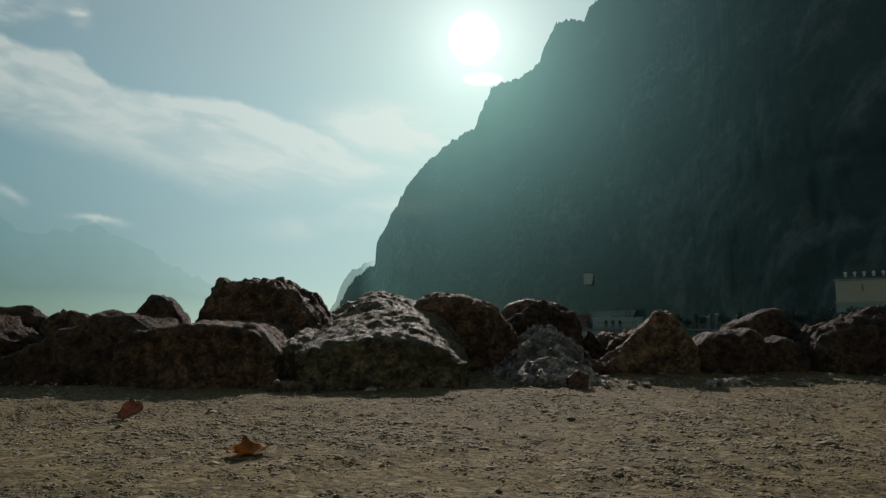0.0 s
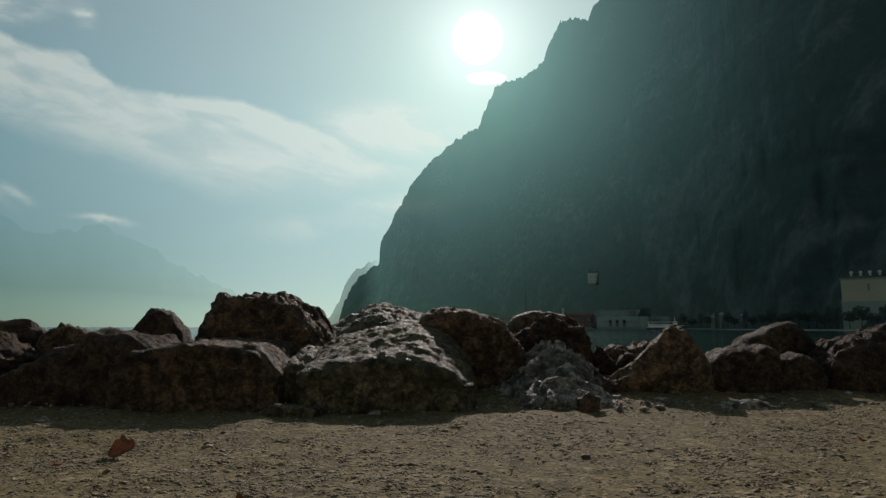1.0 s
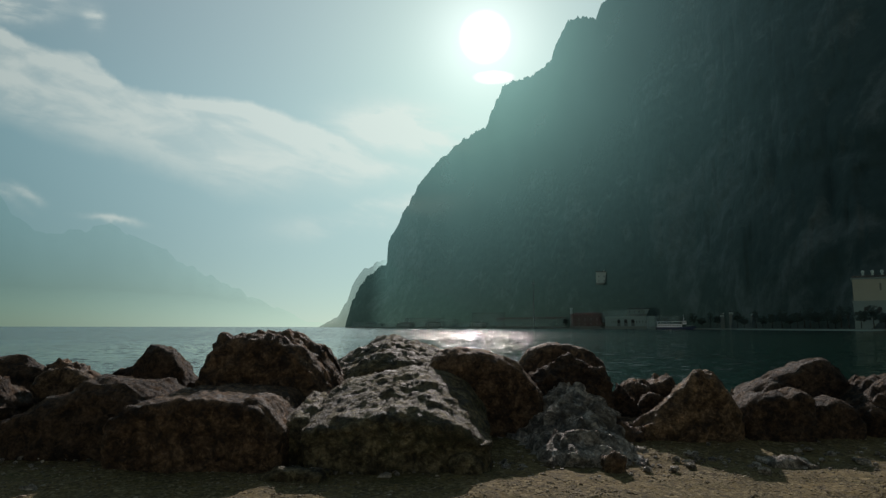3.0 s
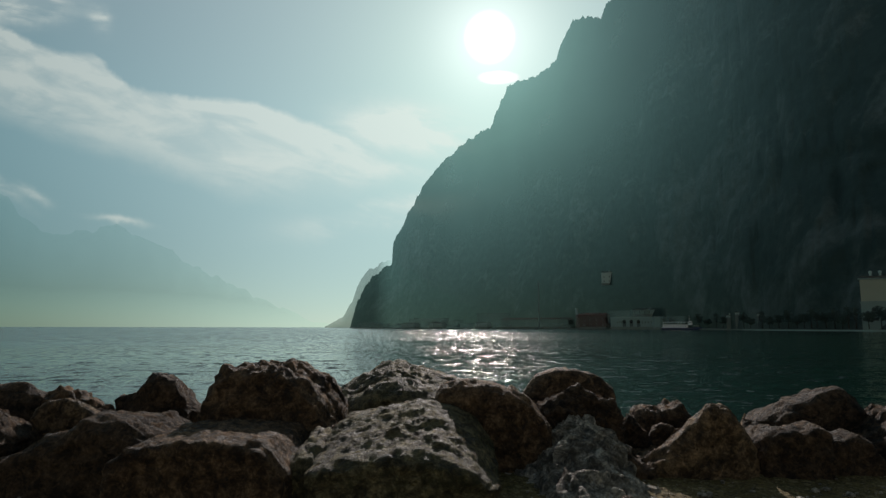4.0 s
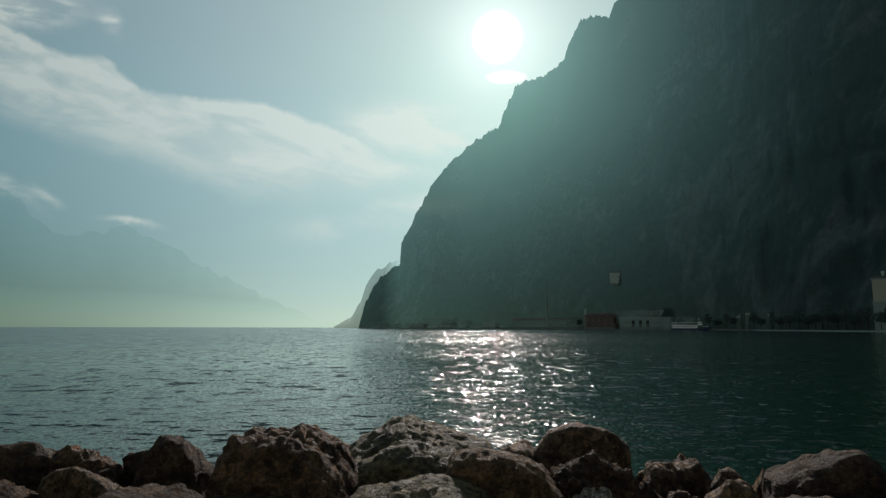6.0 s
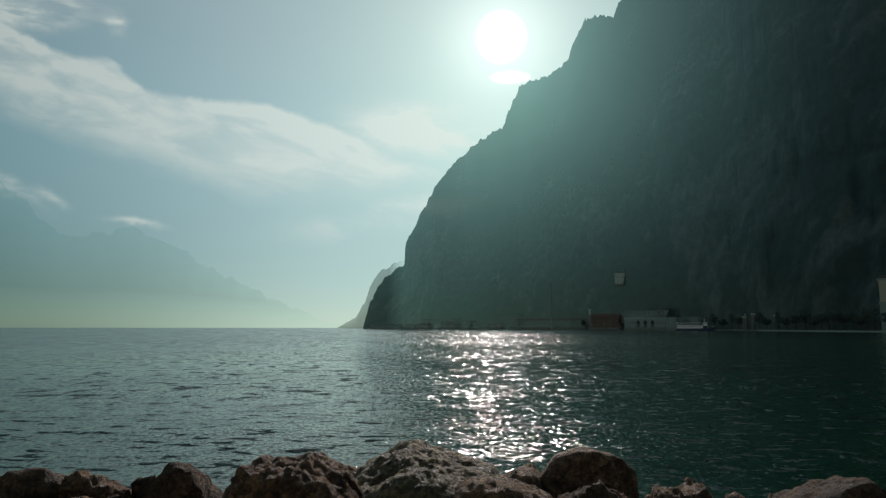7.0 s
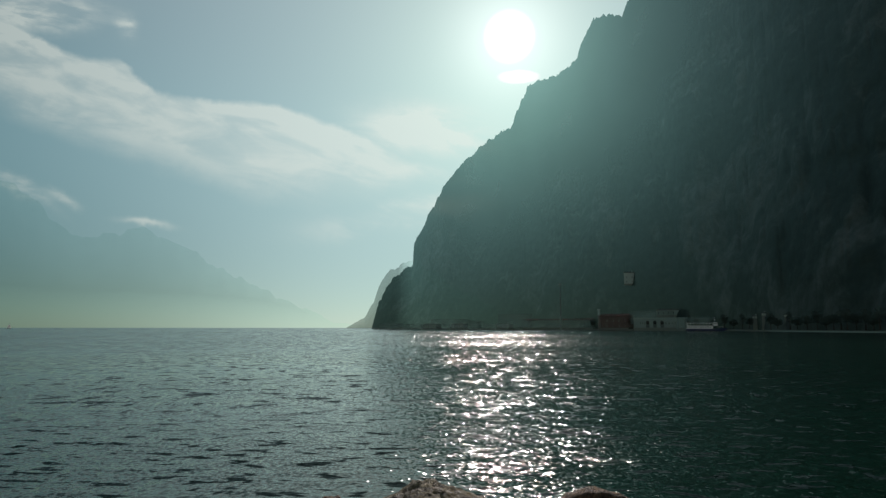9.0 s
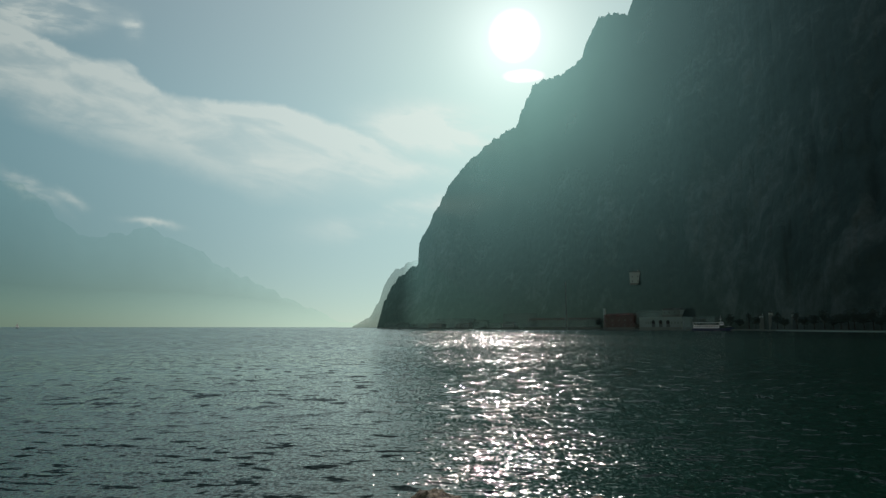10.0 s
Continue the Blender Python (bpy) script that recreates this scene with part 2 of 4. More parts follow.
def hazy(name, ground, growth, haze, bare=0.5, reach=1100.0, foot=0.0, air_tint=(0.95, 1.0, 0.98, 1.0), lost=None, glare=0.0):
    """A far slope: woods and bare rock. Haze is put into the surface as transparency to the sky behind, more with
    distance (towards the sun, where glare is set; near the lake, where foot is set; to the right, where lost is set).
    """
    m, n, b, out = material(name)
    place = n.add("ShaderNodeNewGeometry").outputs["Position"]
    broad, mid = n.noise(place, 0.006, 6, 0.6, 0.8), n.noise(n.vec("MULTIPLY", place, (1.0, 1.0, 0.45)), 0.03, 6, 0.65, 0.5)
    both = n.math("ADD", n.math("MULTIPLY", broad, 0.6), n.math("MULTIPLY", mid, 0.4))
    col = n.mix(n.step(both, bare - 0.05, bare + 0.08), growth, ground)
    col = n.mix(n.step(n.noise(place, 0.09, 4, 0.7), 0.35, 0.7, 0.4, 0.0), col, tuple(c * 0.5 for c in growth))
    n.put(b.inputs["Base Color"], col)
    b.inputs["Roughness"].default_value = 0.95
    b.inputs["Specular IOR Level"].default_value = 0.1
    n.put(b.inputs["Normal"], n.bump(mid, 0.10, 6.0))
    # haze built into the surface: its see-through share grows with distance
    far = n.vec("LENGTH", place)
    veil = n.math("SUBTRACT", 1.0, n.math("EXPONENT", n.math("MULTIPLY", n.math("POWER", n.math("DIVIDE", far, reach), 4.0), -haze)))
    # sun glare imitated too: more see-through towards the sun's bearing
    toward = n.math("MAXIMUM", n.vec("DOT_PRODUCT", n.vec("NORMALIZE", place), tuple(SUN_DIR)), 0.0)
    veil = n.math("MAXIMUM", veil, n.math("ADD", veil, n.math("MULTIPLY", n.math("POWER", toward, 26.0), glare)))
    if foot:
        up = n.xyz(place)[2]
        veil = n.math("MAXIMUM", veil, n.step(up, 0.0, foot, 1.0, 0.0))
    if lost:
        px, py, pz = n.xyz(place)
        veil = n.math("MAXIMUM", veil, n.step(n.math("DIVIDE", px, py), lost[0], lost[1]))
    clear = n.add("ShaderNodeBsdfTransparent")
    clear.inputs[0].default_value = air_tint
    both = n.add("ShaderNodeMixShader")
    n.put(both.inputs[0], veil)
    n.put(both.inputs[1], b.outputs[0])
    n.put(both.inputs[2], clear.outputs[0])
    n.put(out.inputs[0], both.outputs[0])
    return m


STONE_BROWN = stone("brown_stone", (0.165, 0.092, 0.047), (0.285, 0.175, 0.094), (0.112, 0.062, 0.033), 0.3, relief=0.07)
STONE_TAN = stone("tan_stone", (0.22, 0.135, 0.070), (0.40, 0.258, 0.140), (0.09, 0.052, 0.030), 0.4, relief=0.07)
STONE_GREY = stone("grey_stone", (0.150, 0.118, 0.058), (0.285, 0.232, 0.122), (0.085, 0.060, 0.030), 0.3, 0.66, 0.06, 0.4)
STONE_PALE = stone("pale_stone", (0.36, 0.30, 0.225), (0.68, 0.60, 0.48), (0.21, 0.165, 0.115), 0.45, 0.70, 0.05)
STONE_DARK = stone("dark_stone", (0.090, 0.054, 0.031), (0.160, 0.102, 0.060), (0.062, 0.038, 0.023), 0.3, rough=0.8, relief=0.07)


def gravel_material(name, loose):
    m, n, b, out = material(name)
    at = n.add("ShaderNodeTexCoord").outputs["Object"]
    if loose:
        pick = n.add("ShaderNodeNewGeometry").outputs["Random Per Island"]
        ramp = n.add("ShaderNodeValToRGB")
        n.put(ramp.inputs[0], pick)
        e = ramp.color_ramp.elements
        e[0].position, e[0].color = 0.0, (0.060, 0.047, 0.027, 1)
        e[1].position, e[1].color = 1.0, (0.42, 0.36, 0.26, 1)
        for at_p, c in ((0.14, (0.085, 0.063, 0.026)), (0.45, (0.155, 0.113, 0.043)), (0.66, (0.185, 0.138, 0.058)), (0.76, (0.130, 0.108, 0.066)), (0.84, (0.155, 0.084, 0.036)), (0.92, (0.27, 0.215, 0.115))):
            e.new(at_p).color = (*c, 1)
        col = n.mix(n.math("MULTIPLY", n.noise(at, 300.0, 3), 0.25), ramp.outputs[0], (0.155, 0.113, 0.045))
        n.put(b.inputs["Base Color"], col)
        b.inputs["Roughness"].default_value = 0.75
    else:
        broad, mid, fine = n.noise(at, 6.5, 8, 0.72), n.noise(at, 38.0, 6, 0.75), n.noise(at, 260.0, 4, 0.7)
        grit = n.cells(at, 85.0)
        tone = n.xyz(grit[1])[0]
        col = n.mix(n.step(broad, 0.35, 0.65), (0.106, 0.084, 0.029), (0.192, 0.134, 0.046))
        coarse = n.cells(n.vec("ADD", at, n.vec("SCALE", n.join(mid, fine, mid), 0.012)), 52.0)
        shade = n.xyz(coarse[1])[1]
        col = n.mix(n.step(shade, 0.45, 0.0, 0.0, 0.6), col, (0.062, 0.047, 0.020))
        col = n.mix(n.step(shade, 0.6, 1.0, 0.0, 0.6), col, (0.23, 0.175, 0.075))
        crumbs = n.cells(n.vec("ADD", at, n.vec("SCALE", n.join(fine, mid, fine), 0.02)), 27.0)
        crumb = n.math("MULTIPLY", n.xyz(crumbs[1])[2], n.step(crumbs[0], 0.75, 0.4))
        col = n.mix(n.step(crumb, 0.7, 0.9, 0.0, 0.8), col, (0.34, 0.265, 0.135))
        col = n.mix(n.math("MULTIPLY", n.step(crumb, 0.35, 0.5), n.step(crumb, 0.62, 0.52, 0.0, 0.8)), col, (0.058, 0.043, 0.021))
        # thin dry moss between the stones
        col = n.mix(n.step(n.noise(at, 2.1, 5, 0.7), 0.5, 0.66, 0.0, 0.4), col, (0.088, 0.088, 0.030))
        col = n.mix(n.step(tone, 0.25, 0.0, 0.0, 0.8), col, (0.062, 0.048, 0.025))
        col = n.mix(n.step(tone, 0.72, 1.0, 0.0, 0.8), col, (0.29, 0.225, 0.115))
        col = n.mix(n.step(mid, 0.5, 0.68, 0.0, 0.75), col, (0.088, 0.067, 0.032))
        col = n.mix(n.step(fine, 0.55, 0.75, 0.0, 0.6), col, (0.24, 0.182, 0.082))
        n.put(b.inputs["Base Color"], col)
        b.inputs["Roughness"].default_value = 0.95
        b.inputs["Specular IOR Level"].default_value = 0.22
        height = n.math("ADD", n.math("ADD", n.math("MULTIPLY", grit[0], -0.6), n.math("MULTIPLY", coarse[0], -1.0)), n.math("ADD", n.math("MULTIPLY", mid, 0.8), n.math("MULTIPLY", fine, 0.4)))
        n.put(b.inputs["Normal"], n.bump(height, 0.6, 0.0055))
    return m


GRAVEL = gravel_material("packed_gravel", False)
PEBBLE = gravel_material("loose_pebbles", True)


def water_material():
    m, n, b, out = material("lake_water")
    place = n.add("ShaderNodeNewGeometry").outputs["Position"]
    far = n.vec("LENGTH", place)

    def lean(wide, long, detail, across, along, seed):
        """Slopes of waves of a width and a length, across and along the way to the far shore."""
        t = n.add("ShaderNodeTexNoise")
        n.put(t.inputs["Vector"], n.vec("ADD", n.vec("MULTIPLY", place, (1.0 / wide, 1.0 / long, 1.0)), (seed, seed * 2.0, 0.0)))
        for k, x in (("Scale", 1.0), ("Detail", detail), ("Roughness", 0.5)):
            t.inputs[k].default_value = x
        return n.vec("MULTIPLY", n.vec("SUBTRACT", t.outputs["Color"], (0.5, 0.5, 0.5)), (across, along, 0.0))

    # wavelets close by, then wave groups and wind lanes that grow with the distance
    slopes = lean(2.6, 2.0, 2.0, 0.2, 0.08, 3.0)
    for wide, long, lo, hi, across, along, sparkle in ((0.11, 0.08, 0, 13, 1.0, 0.62, 0.48), (0.11, 0.13, 9, 24, 1.05, 0.66, 0.58), (0.145, 0.32, 17, 48, 1.05, 0.66, 0.62), (0.235, 1.0, 36, 95, 1.05, 0.69, 0.62),
                                                       (0.43, 3.1, 70, 180, 1.08, 0.69, 0.62), (0.76, 10.0, 130, 330, 1.1, 0.69, 0.62), (1.4, 31.0, 250, 600, 1.15, 0.69, 0.62), (2.5, 105.0, 450, 20000, 1.2, 0.69, 0.62)):
        share = n.math("MULTIPLY", n.step(far, lo, lo * 1.6 + 0.01), n.step(far, hi * 0.7, hi * 1.2, 1.0, 0.0))
        both = n.vec("ADD", lean(wide, long, 1.5, across, along, lo * 0.37), lean(wide / 2.6, long / 2.4, 1.0, sparkle * 1.05, sparkle * 0.75, lo * 0.61 + 5.0))
        slopes = n.vec("ADD", slopes, n.vec("SCALE", both, share))
    # the waves run towards this shore: their near faces are the steeper ones
    slopes = n.vec("ADD", slopes, n.vec("ADD", (0.02, 0.0, 0.0), n.vec("SCALE", (0.056, -0.06, 0.0), n.step(far, 10.0, 150.0, 0.0, 1.0))))
    for wide, long, lo, hi, steep in ((0.80, 0.34, 2, 26, -0.36), (1.0, 1.1, 18, 70, -0.30), (1.4, 5.5, 55, 190, -0.10), (3.2, 36.0, 150, 600, -0.07)):
        front = n.noise(n.vec("MULTIPLY", place, (1.0 / wide, 1.0 / long, 1.0)), 1.0, 2.0, 0.5, 0.3)
        share = n.math("MULTIPLY", n.step(far, lo, lo * 1.6), n.step(far, hi * 0.7, hi * 1.2, 1.0, 0.0))
        slopes = n.vec("ADD", slopes, n.vec("SCALE", (0.0, steep, 0.0), n.math("MULTIPLY", share, n.step(front, 0.585, 0.65))))
    calm = n.step(n.noise(place, 0.035, 3), 0.35, 0.65, 0.88, 1.1)
    slopes = n.vec("SCALE", slopes, calm)
    shaped = n.add("ShaderNodeNewGeometry").outputs["Normal"]
    n.put(b.inputs["Base Color"], n.mix(n.noise(place, 0.02, 3), (0.0012, 0.016, 0.0085), (0.0015, 0.020, 0.0102)))
    n.put(b.inputs["Roughness"], n.step(far, 8.0, 120.0, 0.07, 0.11))
    b.inputs["IOR"].default_value = 1.33
    n.put(b.inputs["Normal"], n.vec("NORMALIZE", n.vec("ADD", shaped, slopes)))
    return m


WATER = water_material()
# far slopes, each with its haze mixed into the material
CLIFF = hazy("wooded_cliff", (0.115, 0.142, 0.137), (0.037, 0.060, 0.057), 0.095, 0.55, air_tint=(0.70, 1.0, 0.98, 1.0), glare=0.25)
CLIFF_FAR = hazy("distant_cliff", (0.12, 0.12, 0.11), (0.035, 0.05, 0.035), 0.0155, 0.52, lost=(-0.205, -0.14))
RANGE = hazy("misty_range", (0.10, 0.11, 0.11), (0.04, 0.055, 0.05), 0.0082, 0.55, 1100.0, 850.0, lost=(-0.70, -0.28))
# walls far across the lake, made part transparent to put haze into them
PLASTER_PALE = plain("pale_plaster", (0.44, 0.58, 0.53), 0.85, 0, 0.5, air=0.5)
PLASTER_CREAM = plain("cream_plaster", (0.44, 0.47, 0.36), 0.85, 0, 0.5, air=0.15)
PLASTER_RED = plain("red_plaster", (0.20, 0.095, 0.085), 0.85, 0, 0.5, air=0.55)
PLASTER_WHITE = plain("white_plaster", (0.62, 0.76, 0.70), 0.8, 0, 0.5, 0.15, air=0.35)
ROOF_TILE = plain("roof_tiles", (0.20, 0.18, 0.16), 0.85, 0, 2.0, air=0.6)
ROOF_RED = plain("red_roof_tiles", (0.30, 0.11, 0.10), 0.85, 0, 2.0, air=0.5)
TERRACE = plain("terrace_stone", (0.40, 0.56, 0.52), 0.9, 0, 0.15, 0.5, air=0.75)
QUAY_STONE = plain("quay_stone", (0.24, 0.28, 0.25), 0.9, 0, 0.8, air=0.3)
BOAT_WHITE = plain("white_paint", (0.88, 0.90, 0.90), 0.35, 0, 0.6, 0.06, 0.002)
BOAT_BLUE = plain("blue_paint", (0.03, 0.05, 0.12), 0.4, 0, 0.6, 0.1, 0.002)
IRON = plain("grey_iron", (0.25, 0.26, 0.27), 0.5, 0.6, 4.0)
# far trees and panes, part transparent to imitate haze as well
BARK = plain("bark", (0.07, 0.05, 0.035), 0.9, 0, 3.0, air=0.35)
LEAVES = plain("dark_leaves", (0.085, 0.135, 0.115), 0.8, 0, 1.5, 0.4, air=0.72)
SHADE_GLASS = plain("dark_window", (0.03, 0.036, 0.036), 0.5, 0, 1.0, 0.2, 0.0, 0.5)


def dry_leaf(name, colour):
    m, n, b, out = material(name)
    at = n.add("ShaderNodeTexCoord").outputs["Object"]
    blot, veins = n.noise(at, 45.0, 5, 0.6), n.noise(n.vec("MULTIPLY", at, (1.0, 5.0, 1.0)), 60.0, 4)
    col = n.mix(n.step(blot, 0.35, 0.7), colour, tuple(c * 0.4 for c in colour))
    col = n.mix(n.step(veins, 0.55, 0.7, 0.0, 0.5), col, tuple(min(1, c * 1.6) for c in colour))
    n.put(b.inputs["Base Color"], col)
    b.inputs["Roughness"].default_value = 0.8
    n.put(b.inputs["Normal"], n.bump(veins, 0.5, 0.002))
    thin = n.add("ShaderNodeBsdfTranslucent")
    n.put(thin.inputs[0], col)
    both = n.add("ShaderNodeMixShader")
    both.inputs[0].default_value = 0.4
    n.put(both.inputs[1], b.outputs[0])
    n.put(both.inputs[2], thin.outputs[0])
    n.put(out.inputs[0], both.outputs[0])
    return m


LEAF_GOLD, LEAF_RED = dry_leaf("golden_leaf", (0.52, 0.20, 0.03)), dry_leaf("russet_leaf", (0.42, 0.18, 0.095))


def sail_cloth():
    m, n, b, out = material("sail_cloth")
    at = n.add("ShaderNodeTexCoord").outputs["Object"]
    col = n.mix(n.noise(at, 1.5, 4), (0.80, 0.80, 0.78), (0.88, 0.88, 0.86))
    n.put(b.inputs["Base Color"], col)
    b.inputs["Roughness"].default_value = 0.8
    thin, both = n.add("ShaderNodeBsdfTranslucent"), n.add("ShaderNodeMixShader")
    n.put(thin.inputs[0], col)
    both.inputs[0].default_value = 0.6
    n.put(both.inputs[1], b.outputs[0])
    n.put(both.inputs[2], thin.outputs[0])
    n.put(out.inputs[0], both.outputs[0])
    return m


SAIL = sail_cloth()


# ---- shaping tools ----
def lattice(ix, iy, iz, seed):
    h = (ix.astype(np.int64) * 374761393 + iy.astype(np.int64) * 668265263 + iz.astype(np.int64) * 2147483647 + seed * 974634777) & 0xFFFFFFFF
    h = ((h ^ (h >> 13)) * 1274126177) & 0xFFFFFFFF
    return ((h ^ (h >> 16)) & 0xFFFF) / 32767.5 - 1.0


def smooth_noise(pts, seed=0):
    """Value noise from -1 to 1 at an array of points."""
    f = np.floor(pts)
    t = pts - f
    t = t * t * t * (t * (t * 6 - 15) + 10)
    i = f.astype(np.int64)
    total = 0
    for a in (0, 1):
        for b in (0, 1):
            for c in (0, 1):
                k = (t[:, 0] if a else 1 - t[:, 0]) * (t[:, 1] if b else 1 - t[:, 1]) * (t[:, 2] if c else 1 - t[:, 2])
                total = total + k * lattice(i[:, 0] + a, i[:, 1] + b, i[:, 2] + c, seed)
    return total


def fbm(pts, octaves=4, seed=0, gain=0.5):
    total, amp = 0, 1.0
    for o in range(octaves):
        total = total + amp * smooth_noise(pts * 2.03 ** o + 11.7 * o, seed + o)
        amp *= gain
    return total


def ridged(pts, octaves=4, seed=0):
    total, amp = 0, 1.0
    for o in range(octaves):
        total = total + amp * (1 - 2 * np.abs(smooth_noise(pts * 2.1 ** o + 5.3 * o, seed + o)))
        amp *= 0.5
    return total


def mesh_of(name, verts, faces, mat=None, smooth=False):
    me = bpy.data.meshes.new(name)
    verts, faces = np.asarray(verts, dtype=np.float32), np.asarray(faces, dtype=np.int32)
    n, k = faces.shape
    me.vertices.add(len(verts))
    me.vertices.foreach_set("co", verts.ravel())
    me.loops.add(n * k)
    me.loops.foreach_set("vertex_index", faces.ravel())
    me.polygons.add(n)
    me.polygons.foreach_set("loop_start", np.arange(0, n * k, k, dtype=np.int32))
    me.polygons.foreach_set("use_smooth", np.full(n, smooth))
    me.update(calc_edges=True)
    if mat:
        me.materials.append(mat)
    return me


def part(name, bm, mat, parent=None, label="", smooth=False):
    """Links a bmesh as one mesh object, under a thing or part where one is given."""
    me = bpy.data.meshes.new(name)
    bm.to_mesh(me)
    bm.free()
    me.materials.append(mat)
    if smooth:
        for f in me.polygons:
            f.use_smooth = True
    ob = new(name, me)
    if parent:
        ob.parent = parent
    if label:
        ob["label"] = label
    return ob


def box(bm, x0, x1, y0, y1, z0, z1, bevel=0.0):
    r = bmesh.ops.create_cube(bm, size=1.0)
    for v in r["verts"]:
        v.co = Vector(((x0 + x1) / 2 + v.co.x * (x1 - x0), (y0 + y1) / 2 + v.co.y * (y1 - y0), (z0 + z1) / 2 + v.co.z * (z1 - z0)))
    if bevel:
        bmesh.ops.bevel(bm, geom=list({e for v in r["verts"] for e in v.link_edges}), offset=bevel, segments=2, affect="EDGES")
    return bm


def boxes(*sizes, bevel=0.0):
    bm = bmesh.new()
    for s in sizes:
        box(bm, *s, bevel=bevel)
    return bm


def pole(x, y, z0, z1, r0, r1, sides=10):
    bm = bmesh.new()
    r = bmesh.ops.create_cone(bm, cap_ends=True, segments=sides, radius1=r0, radius2=r1, depth=z1 - z0)
    bmesh.ops.translate(bm, verts=r["verts"], vec=(x, y, (z0 + z1) / 2))
    return bm


def empty(name, m, label, category, group="", kind=""):
    ob = new(name)
    ob.matrix_world = m
    return tagged(ob, label, category, group, kind)


def grid_faces(rows, cols):
    a = np.arange(rows * cols).reshape(rows, cols)
    return np.stack([a[:-1, :-1], a[:-1, 1:], a[1:, 1:], a[1:, :-1]], axis=-1).reshape(-1, 4)


def polar(az, d, z=0.0):
    return (d * math.sin(radians(az)), d * math.cos(radians(az)), z)


# ---- ground ----
def ground_height(x, y):
    """Gravel, then the bank that carries the boulders and falls off under the lake."""
    edge = 3.35 + 0.16 * np.clip(x - 0.2, 0, 6) + 0.03 * np.sin(x * 2.1)
    t = y - edge
    bank = np.interp(t, [-2.6, -1.3, 0, 0.6, 1.3, 2.0, 3.2, 8, 40, 400], [-0.03, -0.06, -0.07, -0.03, 0.02, -0.35, -1.45, -2.6, -7, -20])
    return bank


def build_ground():
    xs = np.concatenate([-np.geomspace(4900, 4.2, 26), np.linspace(-4.1, 4.1, 206), np.geomspace(4.2, 4900, 26)])
    ys = np.concatenate([-np.geomspace(4900, 0.4, 24), np.linspace(-0.3, 3.9, 140), np.linspace(4.0, 8, 24), np.geomspace(8.4, 4900, 24)])
    gx, gy = np.meshgrid(xs, ys)
    z = ground_height(gx, gy)
    pts = np.stack([gx.ravel(), gy.ravel(), np.zeros(gx.size)], axis=1)
    near = ((np.abs(gx) < 6) & (gy > -1) & (gy < 7)).ravel()
    bump = np.zeros(gx.size)
    bump[near] = 0.010 * fbm(pts[near] * 2.2, 4, 3) + 0.006 * fbm(pts[near] * 14, 3, 9)
    v = np.stack([gx.ravel(), gy.ravel(), z.ravel() + bump], axis=1)
    ob = new("ground", mesh_of("ground", v, grid_faces(*gx.shape), GRAVEL, True))
    return tagged(ob, "packed brown gravel shore falling off under the lake", "ground", kind="structure")


build_ground()


def build_water():
    """A lake sheet with real wavelets where they can be told apart."""
    az = np.concatenate([np.linspace(-180, -48, 40), np.linspace(-47, 40, 370), np.linspace(41, 180, 40)])
    rad = np.concatenate([np.geomspace(3.6, 40, 520), np.geomspace(40.4, 4950, 150)])
    a, r = np.meshgrid(np.radians(az), rad)
    x, y = r * np.sin(a), r * np.cos(a)
    pts = np.stack([x.ravel(), y.ravel(), np.zeros(x.size)], axis=1)
    gap = np.maximum(np.where(r < 40, r * 0.0046, r * 0.033), r * radians(87 / 370)).ravel()
    z = np.zeros(x.size)
    for size, high, seed in ((3.4, 0.006, 1), (1.5, 0.008, 2), (0.7, 0.008, 3), (0.36, 0.005, 4)):
        keep = np.clip(size / gap / 3.0 - 0.6, 0, 1)
        on = keep > 0
        q = pts[on] * np.array([0.8, 1.0, 1.0]) / size
        z[on] += keep[on] * high * (1 - 2 * np.abs(smooth_noise(q, seed)) + 0.6 * smooth_noise(q * 1.7 + 4.2, seed + 20))
    keep = (x * 0 + 1).ravel()
    v = np.stack([x.ravel(), y.ravel(), WATER_Z + z * keep], axis=1)
    f = grid_faces(*x.shape)[:, ::-1]
    ob = new("water", mesh_of("water", v, f, WATER, True))
    return tagged(ob, "dark teal lake water with small wind ripples", "water", kind="structure")


build_water()

# ---- mountains ----
SHORE_AZ = [-16, -12.3, -6, 0, 9, 15, 20, 27, 32, 45, 80]
SHORE_D = [1180, 1120, 1000, 900, 770, 700, 640, 520, 470, 430, 420]
CREST_AZ = [-12.23, -11.63, -10.74, -9.24, -8.44, -8.36, -7.53, -7.09, -5.55, -3.5, -1.38, 1.07, 2.1, 2.96, 4.35, 6.0, 7.66, 8.08, 9.39, 10.72,
            12.02, 12.6, 15.79, 21.81, 30, 45, 62, 80]
CREST_EL = [0.1, 2.34, 4.22, 5.57, 5.95, 8.0, 9.35, 10.43, 13.38, 15.76, 17.56, 18.78, 21.03, 22.49, 23.0, 23.37, 24.59, 25.74, 27.7, 27.82,
            27.61, 28.66, 30.77, 33.2, 35, 36, 33, 28]


def shore(az):
    return np.interp(az, SHORE_AZ, SHORE_D)


